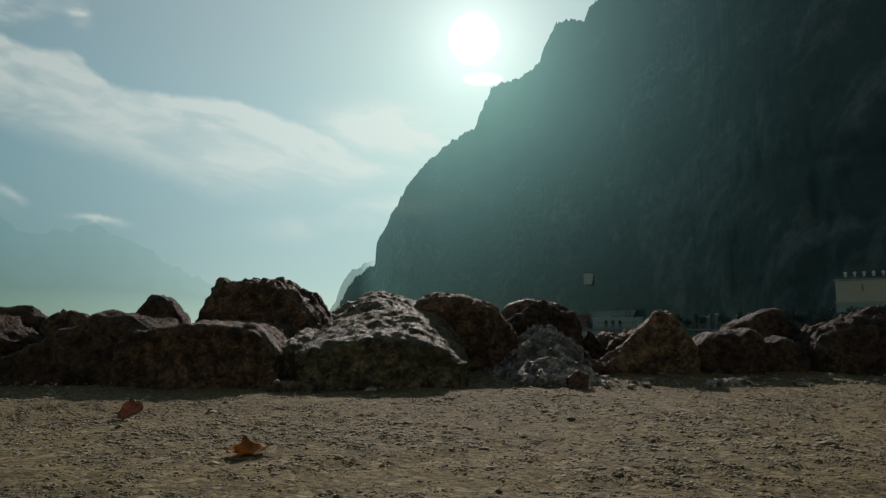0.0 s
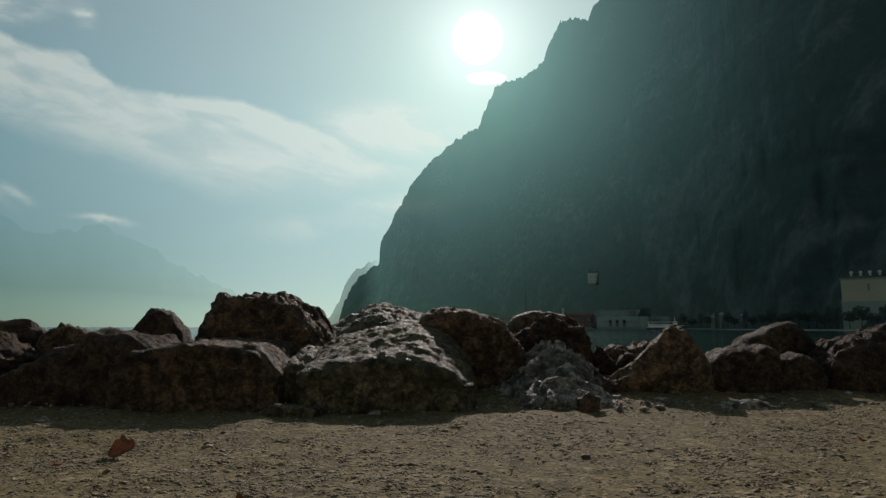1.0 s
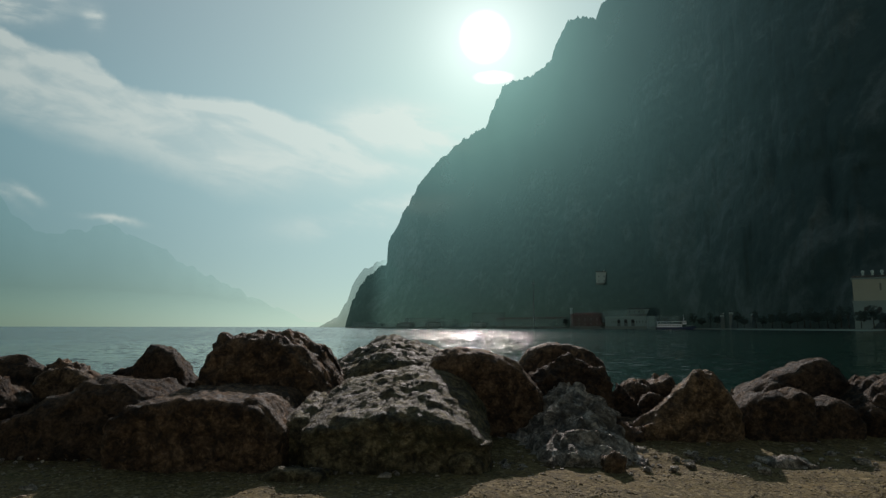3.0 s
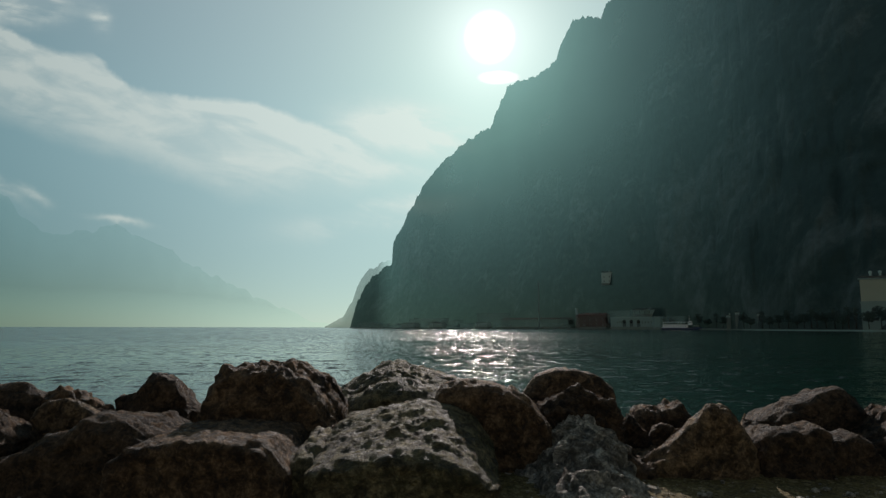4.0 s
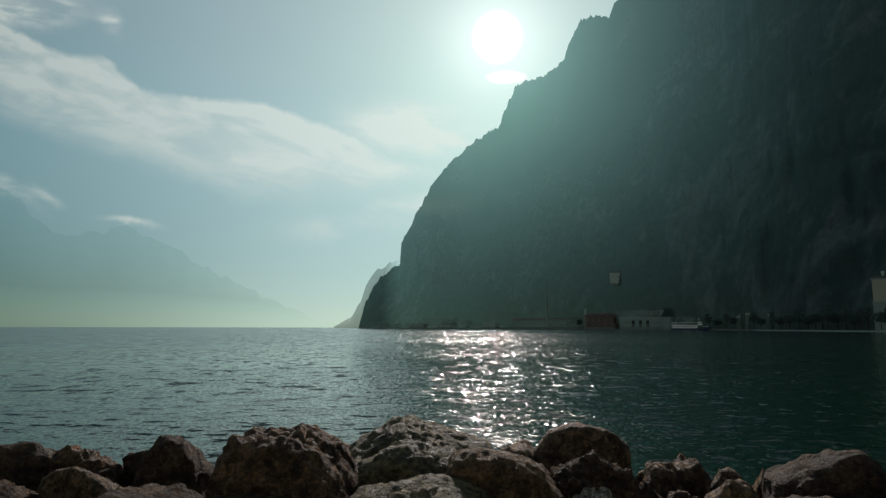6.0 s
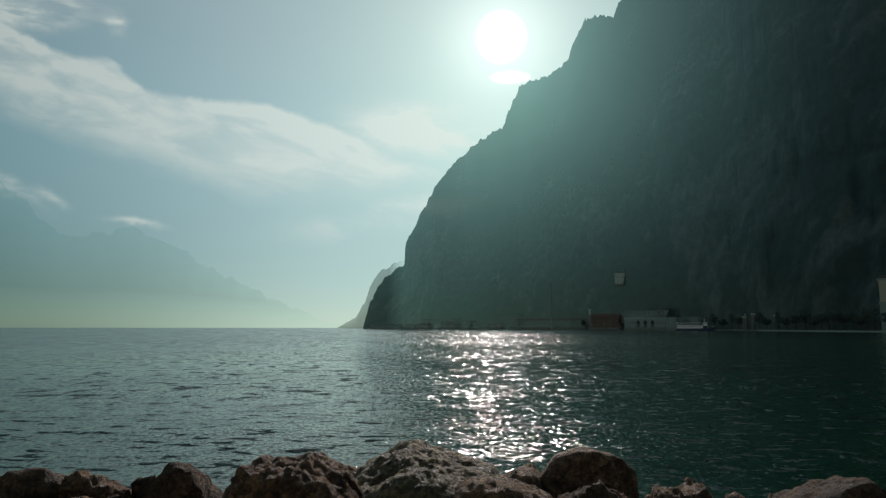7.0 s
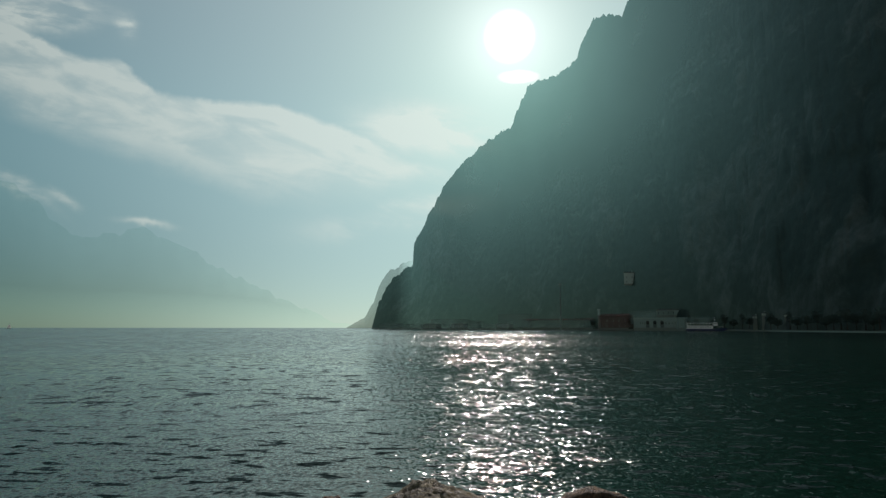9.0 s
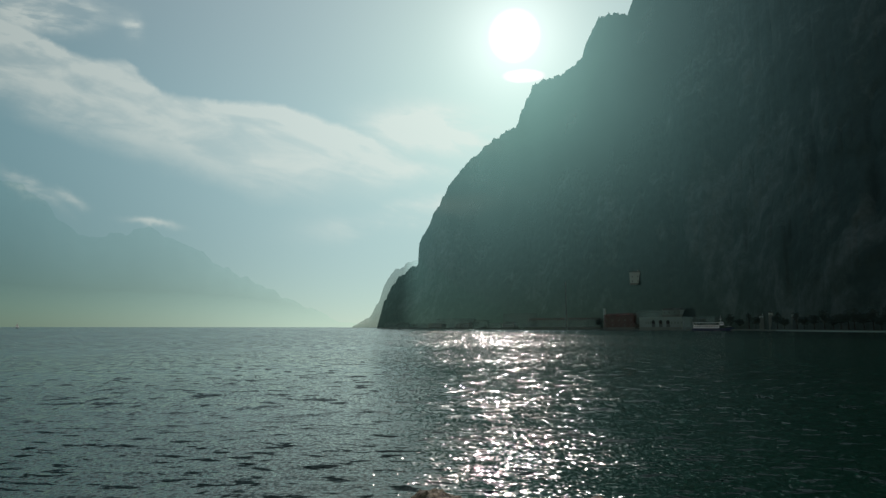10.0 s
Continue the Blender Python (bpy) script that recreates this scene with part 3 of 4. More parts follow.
def slope_point(az, u):
    """The mountain's face: az in degrees, u from 0 at the shore road to 1 on the crest. Gives x, y, z."""
    s = shore(az) + 14
    crest = np.interp(az, CREST_AZ, CREST_EL)
    el = -0.35 + (crest + 0.35) * u
    depth = (80 + 9.5 * crest) * (0.35 * u + 0.65 * u ** 1.7) * np.interp(az, [4, 16], [1.0, 0.6])
    a = np.radians(az)
    pts = np.stack([np.sin(a) * s, np.cos(a) * s, s * np.tan(np.radians(el))], axis=1) / 100.0
    crag = 24 * ridged(pts * np.array([1.1, 1.1, 0.55]), 4, 5) + 7 * fbm(pts * np.array([2.6, 2.6, 5.0]), 4, 8)
    r = s + depth + crag * np.clip(u * 3.0, 0, 1) * np.clip(crest / 10.0, 0.15, 1)
    return r * np.sin(a), r * np.cos(a), r * np.tan(np.radians(el)) + 0.6


def build_mountain():
    az = np.concatenate([np.linspace(-12.25, 33, 760), np.linspace(33.6, 80, 60)])
    u = np.linspace(0, 1, 130)
    A, U = np.meshgrid(az, u)
    x, y, z = slope_point(A.ravel(), U.ravel())
    rough = np.stack([A.ravel() * 3, U.ravel() * 0, A.ravel() * 0], axis=1)
    z = z + U.ravel() * (3.0 * fbm(rough * 1.2, 4, 14, 0.6)) * np.clip(z / 60, 0, 1)
    # the trees of the skyline
    z = z + np.clip((U.ravel() - 0.93) / 0.07, 0, 1) * np.clip(z / 8, 0, 1) * (3.4 * np.sqrt(np.abs(smooth_noise(rough * 3.1, 77))) + 2.0 * np.sqrt(np.abs(smooth_noise(rough * 7.3, 78))) * (smooth_noise(rough * 0.9, 79) > -0.1) - 2.0)
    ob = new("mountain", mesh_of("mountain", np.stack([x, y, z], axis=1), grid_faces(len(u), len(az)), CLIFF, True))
    return tagged(ob, "steep wooded limestone mountain in shade above the lake", "mountain", kind="structure")


build_mountain()


def lump_shape(seed, fine=True):
    """A small uneven clump of twelve corners, or of six."""
    bm = bmesh.new()
    if fine:
        bmesh.ops.create_icosphere(bm, subdivisions=1, radius=1.0)
    else:
        for c in ((1, 0, 0), (0, 1, 0), (-1, 0, 0), (0, -1, 0), (0, 0, 1), (0, 0, -1)):
            bm.verts.new(c)
        bm.verts.index_update()
        bm.verts.ensure_lookup_table()
        for k in range(4):
            bm.faces.new((bm.verts[k], bm.verts[(k + 1) % 4], bm.verts[4]))
            bm.faces.new((bm.verts[(k + 1) % 4], bm.verts[k], bm.verts[5]))
    v = np.array([p.co[:] for p in bm.verts])
    f = np.array([[p.index for p in q.verts] for q in bm.faces])
    bm.free()
    rng = np.random.default_rng(seed)
    return v * (0.75 + 0.5 * rng.random((len(v), 1))), f


def scatter(name, places, sizes, squash, mat, smooth=False, seed=0, fine=True):
    """Many small uneven lumps as one mesh."""
    rng = np.random.default_rng(seed)
    shapes = [lump_shape(s, fine) for s in range(6)]
    vs, fs, base = [], [], 0
    for k, (v, f) in enumerate(shapes):
        idx = np.arange(k, len(places), len(shapes))
        ang = rng.random(len(idx)) * 6.283
        c, s = np.cos(ang)[:, None], np.sin(ang)[:, None]
        stretch = 0.7 + 0.6 * rng.random((len(idx), 3))
        w_ = v[None] * (sizes[idx, None] * stretch)[:, None, :] * np.array([1, 1, squash])
        x, y = w_[:, :, 0] * c - w_[:, :, 1] * s, w_[:, :, 0] * s + w_[:, :, 1] * c
        w_ = np.stack([x, y, w_[:, :, 2]], axis=2) + places[idx, None, :]
        vs.append(w_.reshape(-1, 3))
        fs.append((f[None] + (np.arange(len(idx)) * len(v))[:, None, None]).reshape(-1, 3) + base)
        base += len(idx) * len(v)
    return new(name, mesh_of(name, np.concatenate(vs), np.concatenate(fs), mat, smooth))


def build_ridge(name, azs, els, dist, depth, mat, label, seed, rows=50, jag=1.0):
    az = np.linspace(azs[0], azs[-1], 260)
    u = np.linspace(0, 1, rows)
    A, U = np.meshgrid(az, u)
    A, U = A.ravel(), U.ravel()
    crest = np.interp(A, azs, els)
    flat = np.stack([A * 1.7, A * 0, A * 0], axis=1)
    crest = np.maximum(crest + jag * 0.22 * fbm(flat, 5, seed, 0.6) * np.clip(crest / 2.0, 0, 1), 0.0)
    el = crest * U
    pts = np.stack([A * 0.5, U * 4, A * 0], axis=1)
    r = dist + depth * U ** 1.4 + depth * 0.10 * ridged(pts, 4, seed) * U
    a = np.radians(A)
    v = np.stack([r * np.sin(a), r * np.cos(a), r * np.tan(np.radians(el)) - 2.0 * (1 - U)], axis=1)
    ob = new(name, mesh_of(name, v, grid_faces(rows, 260), mat, True))
    return tagged(ob, label, "mountain", kind="structure")


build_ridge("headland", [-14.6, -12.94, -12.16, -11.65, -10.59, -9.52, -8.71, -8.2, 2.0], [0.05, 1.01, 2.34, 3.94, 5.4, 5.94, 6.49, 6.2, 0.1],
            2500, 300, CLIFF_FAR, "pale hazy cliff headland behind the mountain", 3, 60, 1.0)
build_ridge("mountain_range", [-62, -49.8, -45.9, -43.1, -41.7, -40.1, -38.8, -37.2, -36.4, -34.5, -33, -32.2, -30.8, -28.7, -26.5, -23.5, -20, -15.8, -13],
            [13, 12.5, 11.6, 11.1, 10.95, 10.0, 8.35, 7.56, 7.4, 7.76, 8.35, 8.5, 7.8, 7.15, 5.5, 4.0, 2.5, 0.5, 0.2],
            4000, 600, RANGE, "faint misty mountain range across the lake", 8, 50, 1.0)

# ---- boulders ----
SPHERES = {}


def sphere(level):
    if level not in SPHERES:
        bm = bmesh.new()
        bmesh.ops.create_icosphere(bm, subdivisions=level, radius=1.0)
        bm.verts.index_update()
        v = np.array([p.co[:] for p in bm.verts])
        f = np.array([[p.index for p in q.verts] for q in bm.faces])
        bm.free()
        SPHERES[level] = (v / np.linalg.norm(v, axis=1, keepdims=True), f)
    return SPHERES[level]


def normals(v, f):
    n = np.cross(v[f[:, 1]] - v[f[:, 0]], v[f[:, 2]] - v[f[:, 0]])
    out = np.zeros_like(v)
    for k in range(3):
        np.add.at(out, f[:, k], n)
    return out / (np.linalg.norm(out, axis=1, keepdims=True) + 1e-12)


def chips(pts, size, deep, seed):
    """Broken faces: cells of about the given size, each one tilted and offset by itself, with grooves between."""
    p = pts / size
    home = np.floor(p).astype(np.int64)
    first, second = np.full(len(p), 9.0), np.full(len(p), 9.0)
    lift = np.zeros(len(p))
    for a in (-1, 0, 1):
        for b in (-1, 0, 1):
            for c in (-1, 0, 1):
                x, y, z = home[:, 0] + a, home[:, 1] + b, home[:, 2] + c
                core = np.stack([x, y, z], axis=1) + 0.5 + 0.42 * np.stack([lattice(x, y, z, seed + k) for k in (1, 2, 3)], axis=1)
                away = p - core
                d = np.sqrt((away * away).sum(axis=1))
                tilt = lattice(x, y, z, seed + 4) * away[:, 0] + lattice(x, y, z, seed + 5) * away[:, 1] + lattice(x, y, z, seed + 6) * away[:, 2]
                nearer = d < first
                second = np.where(nearer, first, np.minimum(second, d))
                lift = np.where(nearer, 0.35 * lattice(x, y, z, seed + 7) + tilt, lift)
                first = np.where(nearer, d, first)
    open_ = np.clip((second - first) / 0.16, 0, 1)
    open_ = open_ * open_ * (3 - 2 * open_)
    return deep * (lift * (0.35 + 0.65 * open_) - 0.25 * (1 - open_))


def boulder(name, label, xs, ys, zs, top, mat, seed, level=5, front=1.0, boxy=7.0, crag=1.0, waist=0.5, back=0.6, ramp=False, pits=0.0, layers=0.0, cuts=14, bite=0.15, hollow=None, group="boulders of the bank"):
    """A boulder in the box xs, ys, zs. top: its upper outline from its left to its right end, as shares of its height;
    front, back: the height of its near and far edge as shares of its line."""
    rng = np.random.default_rng(seed)
    d, f = sphere(level)
    r = [(np.abs(d) ** boxy).sum(axis=1) ** (-1 / boxy)]
    base = d * r[0][:, None]
    for _ in range(cuts):
        n = rng.normal(size=3)
        n /= np.linalg.norm(n)
        r.append(rng.uniform(1 - bite, 0.985) * (base @ n).max() / np.maximum(d @ n, 0.02))
    r = (sum((q / r[0]) ** -60.0 for q in r)) ** (-1 / 60.0) * r[0]
    v = d * r[:, None]
    v /= np.abs(v).max(axis=0)
    line = np.interp((v[:, 0] + 1) / 2, np.linspace(0, 1, len(top)), top)
    if ramp:
        line = line * np.interp(v[:, 1], [-1, -0.85, 0.75], [front, front + (1 - front) * 0.12, 1.0])
    else:
        line = line * np.interp(v[:, 1], [-1, -0.6, 0.4, 1], [front, front + (1 - front) * 0.4, 1 - (1 - back) * 0.6, back])
    high = zs[1] - zs[0]
    mid = waist * high
    z = v[:, 2]
    v[:, 2] = np.where(z > 0, mid + z * np.maximum(line * high - mid, 0.02), mid + z * mid)
    size = np.array([xs[1] - xs[0], ys[1] - ys[0], high])
    v[:, :2] *= size[:2] / 2
    scale = float(np.cbrt(size.prod()))
    n = normals(v, f)
    q = v + seed * 3.17
    turn = np.array(Euler(rng.uniform(-0.5, 0.5, 3)).to_matrix())
    grain = (q @ turn) * np.array([1.0, 1.0, 1.0 + layers])
    push = 0.022 * scale * crag * fbm(q * 2.3 / scale, 3, seed)
    push += chips(grain, 0.34 * scale, 0.055 * scale * crag, seed + 31)
    push += chips(grain, 0.13, 0.022 * crag, seed + 37)
    push += chips(grain + 0.03 * fbm(q * 9, 2, seed + 40)[:, None], 0.055, 0.010 * (0.3 + 0.7 * crag), seed + 43)
    push += 0.013 * (0.4 + 0.6 * crag) * fbm(q * 13, 4, seed + 7, 0.7) + 0.004 * fbm(q * 48, 2, seed + 9, 0.6) - 0.009 * crag * ridged(q * 7.5, 4, seed + 17)
    if pits:
        bent = q + 0.02 * fbm(q * 14, 2, seed + 14)[:, None]
        knobs = 0.75 * fbm(bent * 8, 4, seed + 11, 0.62) + 0.55 * np.abs(smooth_noise(bent * np.array([19, 19, 27]), seed + 12)) + 0.4 * np.abs(smooth_noise(bent * 44, seed + 13))
        push += pits * (knobs - 0.3) * np.interp(n[:, 2], [-0.2, 0.35], [0.4, 1.0]) * (0.75 + 0.5 * smooth_noise(q * 3.1, seed + 16))
    push -= 0.05 * scale * crag * np.clip(ridged(q * 1.6 / scale, 2, seed + 21) - 1.1, 0, 1)
    v = v + n * push[:, None]
    if hollow:
        hx, hy, wide, deep = hollow
        v[:, 2] -= np.where(v[:, 2] > 0.6 * high, deep, 0.0) * np.exp(-((v[:, 0] - hx) / wide) ** 4 - ((v[:, 1] - hy) / wide / 0.8) ** 4)
    for k in (0, 1):
        lo, hi = v[:, k].min(), v[:, k].max()
        v[:, k] = ((v[:, k] - lo) / (hi - lo) - 0.5) * size[k]
    v[:, 2] *= high / v[:, 2].max()
    ob = new(name, mesh_of(name, v, f, mat, True))
    ob.location = ((xs[0] + xs[1]) / 2, (ys[0] + ys[1]) / 2, zs[0])
    return tagged(ob, label, "boulder", group)


def build_bank():
    b = boulder
    # the row on the gravel
    b("boulder", "flat-topped brown boulder with a sheer face on the gravel", (-1.74, -0.83), (3.22, 3.95), (-0.2, 0.295), (0.74, 0.90, 0.955, 0.96, 1.0, 0.985, 0.97, 0.93, 0.66),
      STONE_BROWN, 2, 6, 0.955, 13.0, 0.28, back=0.99, bite=0.05, cuts=10)
    b("boulder", "long slanting dark boulder sunk in the gravel", (-3.0, -1.52), (3.42, 4.2), (-0.2, 0.350), (0.26, 0.33, 0.44, 0.60, 0.80, 1.0, 0.96, 0.7),
      STONE_DARK, 5, 6, 0.86, 7.0, 0.4, 0.35, back=0.75, layers=1.5)
    b("boulder", "large pitted grey boulder with a rough sloping top", (-0.78, 0.16), (3.27, 4.08), (-0.2, 0.385), (0.80, 0.87, 0.91, 0.95, 1.0, 0.99, 0.93, 0.82, 0.55),
      STONE_GREY, 9, 6, 0.66, 14.0, 0.22, 0.42, ramp=True, pits=0.014, bite=0.07)
    b("boulder", "narrow grey boulder pressed against the pitted one", (-0.98, -0.70), (3.38, 3.95), (-0.2, 0.245), (0.62, 0.86, 1.0, 0.98, 0.9),
      STONE_GREY, 10, 5, 0.80, 6.0, 0.5, 0.4, ramp=True, pits=0.012)
    b("boulder", "pale crumpled limestone boulder with dark seams", (0.05, 1.03), (3.42, 4.45), (-0.2, 0.275), (0.38, 0.42, 0.56, 0.84, 1.0, 0.98, 0.74, 0.48),
      STONE_PALE, 12, 6, 0.40, 6.0, 1.1, 0.26, ramp=True, pits=0.022, layers=0.8)
    b("boulder", "peaked tan boulder standing on the gravel", (0.98, 1.66), (3.98, 4.6), (-0.2, 0.365), (0.46, 0.55, 0.68, 0.85, 0.98, 1.0, 0.90, 0.45),
      STONE_TAN, 15, 6, 1.0, 9.0, 0.5, 0.4, back=0.45, pits=0.006)
    b("boulder", "blocky brown boulder with a squared corner", (1.63, 2.08), (4.02, 4.7), (-0.2, 0.25), (0.80, 0.95, 0.93, 0.92, 1.0, 0.95),
      STONE_DARK, 18, 5, 1.0, 11.0, 0.4, 0.5, back=0.7, bite=0.08)
    b("boulder", "low brown boulder split off the blocky one", (2.02, 2.38), (4.08, 4.75), (-0.2, 0.20), (0.95, 0.98, 1.0, 0.96, 0.70),
      STONE_DARK, 19, 5, 1.0, 8.0, 0.4, 0.5, back=0.7, bite=0.08)
    b("boulder", "rounded dark brown boulder with a rough crown", (2.36, 3.25), (4.1, 4.9), (-0.2, 0.40), (0.50, 0.74, 0.88, 0.97, 1.0, 0.98, 0.8),
      STONE_DARK, 21, 6, 0.8, 6.0, 0.9, 0.4, back=0.7, pits=0.008)
    b("boulder", "low dark boulder with a ledged top", (-3.3, -2.50), (3.55, 4.3), (-0.2, 0.35), (0.8, 0.95, 1.0, 0.98, 0.75), STONE_DARK, 24, 5, 0.9, layers=2.0)
    # the crest
    b("boulder", "big craggy brown boulder crowning the bank", (-1.67, -0.74), (3.85, 4.70), (-0.2, 0.595), (0.62, 0.92, 0.955, 0.96, 1.0, 0.97, 0.90, 0.78, 0.58),
      STONE_BROWN, 27, 6, 0.82, 10.0, 0.8, 0.42, back=0.8, pits=0.008)
    b("boulder", "pointed dark boulder on the crest of the bank", (-2.32, -1.90), (4.35, 4.95), (-0.2, 0.485), (0.70, 0.86, 0.98, 1.0, 0.93, 0.70), STONE_DARK, 30, 5, 0.95, 6.0, 0.45, cuts=8)
    b("boulder", "dark rounded boulder on the crest of the bank", (-3.58, -2.98), (4.4, 5.1), (-0.2, 0.41), (0.7, 0.93, 1.0, 1.0, 0.95), STONE_DARK, 33, 5, 0.95, crag=0.5)
    b("boulder", "layered reddish brown boulder on the crest", (-3.12, -2.52), (4.5, 5.15), (-0.2, 0.385), (0.97, 1.0, 0.97, 0.86, 0.74), STONE_BROWN, 36, 5, layers=2.5)
    b("boulder", "blocky ochre brown boulder wedged behind the first row", (-2.72, -2.22), (4.0, 4.5), (-0.2, 0.355), (0.9, 1.0, 0.98, 0.94, 0.75), STONE_TAN, 39, 5, 1.0, 9.0, 0.5)
    b("boulder", "broad yellowish grey boulder with a hollow in its sunlit top", (-1.0, 0.10), (4.3, 5.2), (-0.2, 0.55), (0.72, 0.82, 0.95, 1.0, 0.95, 0.89, 0.86, 0.83), STONE_GREY, 42, 6, 0.74, 9.0, 0.4, ramp=True, pits=0.006, hollow=(-0.28, -0.12, 0.10, 0.09))
    b("boulder", "smooth brown boulder leaning on the pale one", (-0.24, 0.50), (4.0, 4.75), (-0.2, 0.485), (0.96, 0.99, 1.0, 0.98, 0.94, 0.86, 0.62), STONE_BROWN, 45, 6, 0.92, 9.0, 0.45, back=0.8, bite=0.10)
    b("boulder", "domed grey boulder above the water", (0.30, 1.13), (5.0, 5.8), (-0.7, 0.49), (0.78, 0.95, 1.0, 0.98, 0.94, 0.84), STONE_BROWN, 48, 5, crag=0.5, back=0.8)
    b("boulder", "furrowed dark boulder on the crest", (0.32, 1.0), (4.2, 4.9), (-0.2, 0.445), (0.66, 0.84, 0.97, 1.0, 0.92, 0.74), STONE_DARK, 51, 6, 0.82, crag=0.9, pits=0.008, layers=1.5)
    b("boulder", "large rounded boulder behind the blocky one", (2.0, 2.72), (4.65, 5.4), (-0.2, 0.40), (0.66, 0.80, 0.86, 0.96, 1.0, 0.97, 0.72), STONE_DARK, 54, 5, crag=0.6, back=0.75)
    small = "small rough boulder in the gaps of the bank"
    b("boulder", small, (0.93, 1.19), (4.5, 4.85), (-0.2, 0.235), (0.7, 1.0, 0.9, 0.7), STONE_DARK, 57, 4)
    b("boulder", "rough reddish boulder at the edge of the water", (1.13, 1.68), (5.0, 5.6), (-0.6, 0.26), (0.9, 0.96, 0.9, 1.0, 0.8), STONE_BROWN, 60, 5, 0.9, crag=1.1, pits=0.012, back=0.8)
    b("boulder", small, (1.13, 1.40), (4.5, 4.85), (-0.2, 0.18), (0.7, 1.0, 0.95, 0.7), STONE_BROWN, 63, 4)
    b("boulder", small, (2.05, 2.38), (5.4, 5.9), (-0.8, 0.12), (0.7, 1.0, 0.9, 0.6), STONE_BROWN, 66, 4)
    b("boulder", small, (2.84, 3.3), (5.0, 5.6), (-0.6, 0.25), (0.6, 0.85, 1.0, 0.9), STONE_BROWN, 69, 4)
    b("boulder", "dark boulder beside the pointed one", (-2.72, -2.28), (4.7, 5.2), (-0.4, 0.33), (0.8, 0.95, 1.0, 0.92), STONE_DARK, 72, 5)
    b("boulder", "flat boulder low on the lake side", (-1.48, -0.85), (5.1, 5.7), (-0.9, 0.29), (0.9, 1.0, 0.98, 0.94), STONE_TAN, 75, 5, 0.95, crag=0.7, back=0.9)
    b("boulder", "flat tan boulder low on the lake side", (-0.2, 0.46), (4.95, 5.6), (-0.9, 0.34), (0.86, 0.90, 0.96, 1.0), STONE_TAN, 78, 5, 0.95, crag=0.7, back=0.9)
    b("boulder", small, (1.6, 2.05), (5.2, 5.7), (-0.7, 0.16), (0.7, 0.95, 1.0, 0.7), STONE_BROWN, 81, 4)
    b("boulder", small, (1.5, 1.9), (4.75, 5.1), (-0.4, 0.10), (0.7, 0.95, 1.0, 0.7), STONE_DARK, 84, 4)
    b("boulder", small, (2.62, 2.95), (4.8, 5.2), (-0.4, 0.28), (0.7, 0.95, 1.0, 0.7), STONE_DARK, 87, 4)
    b("boulder", small, (-2.2, -1.6), (3.95, 4.5), (-0.3, 0.22), (0.8, 1.0, 0.9, 0.7), STONE_DARK, 90, 4)
    b("boulder", small, (-1.0, -0.6), (3.75, 4.3), (-0.3, 0.18), (0.8, 1.0, 0.9, 0.7), STONE_DARK, 93, 4)
    b("boulder", small, (0.75, 1.15), (3.95, 4.5), (-0.3, 0.10), (0.8, 1.0, 0.9, 0.7), STONE_DARK, 96, 4)
    b("boulder", "brown boulder at the end of the row", (3.05, 3.9), (4.3, 5.2), (-0.2, 0.36), (0.7, 0.95, 1.0, 0.8), STONE_DARK, 97, 4)
    b("boulder", "dark boulder at the end of the row", (-4.1, -3.2), (3.5, 4.6), (-0.2, 0.35), (0.7, 0.95, 1.0, 0.8), STONE_DARK, 98, 4)
    # loose stones at their foot
    foot = "loose stones on the gravel"
    b("stone", "flat grey slab half buried in gravel", (-0.90, -0.59), (3.08, 3.32), (-0.14, -0.01), (0.7, 1.0, 0.97, 0.8), STONE_GREY, 101, 4, 0.95, crag=0.5, group=foot)
    b("stone", "small grey stone against the pitted boulder", (-0.06, 0.11), (3.22, 3.42), (-0.12, 0.03), (0.8, 1.0, 0.8), STONE_GREY, 102, 4, 0.85, crag=0.5, group=foot)
    b("stone", "small reddish stone against the pale boulder", (0.67, 0.79), (3.34, 3.48), (-0.12, 0.03), (0.8, 1.0, 0.8), STONE_TAN, 103, 4, 0.85, crag=0.5, group=foot)
    b("stone", "low sunlit stone half buried in gravel", (1.50, 1.76), (3.5, 3.72), (-0.14, -0.02), (0.6, 1.0, 0.9, 0.6), STONE_PALE, 104, 4, 0.85, crag=0.5, group=foot)
    b("stone", "fist-sized pale stone lying on the gravel", (-1.83, -1.74), (2.88, 2.97), (-0.12, -0.045), (0.7, 1.0, 0.8), STONE_PALE, 105, 4, 0.85, crag=0.5, group=foot)


build_bank()


def build_rubble():
    """Broken stones of a hand's width and less, along the foot of the boulders and in their gaps."""
    rng = np.random.default_rng(17)
    n = 380
    x = rng.uniform(-2.7, 3.1, n)
    y = 3.36 + 0.16 * np.clip(x - 0.2, 0, 6) + rng.normal(size=n) * 0.10 + 0.25 * rng.random(n) ** 3
    size = 0.008 + 0.022 * rng.random(n) ** 3.2
    pts = np.stack([x, y, ground_height(x, y) + size * 0.25], axis=1)
    ob = scatter("rubble", pts, size, 0.7, STONE_PALE, False, 8)
    return tagged(ob, "broken grey stones at the foot of the boulders", "rubble", kind="stuff")


build_rubble()


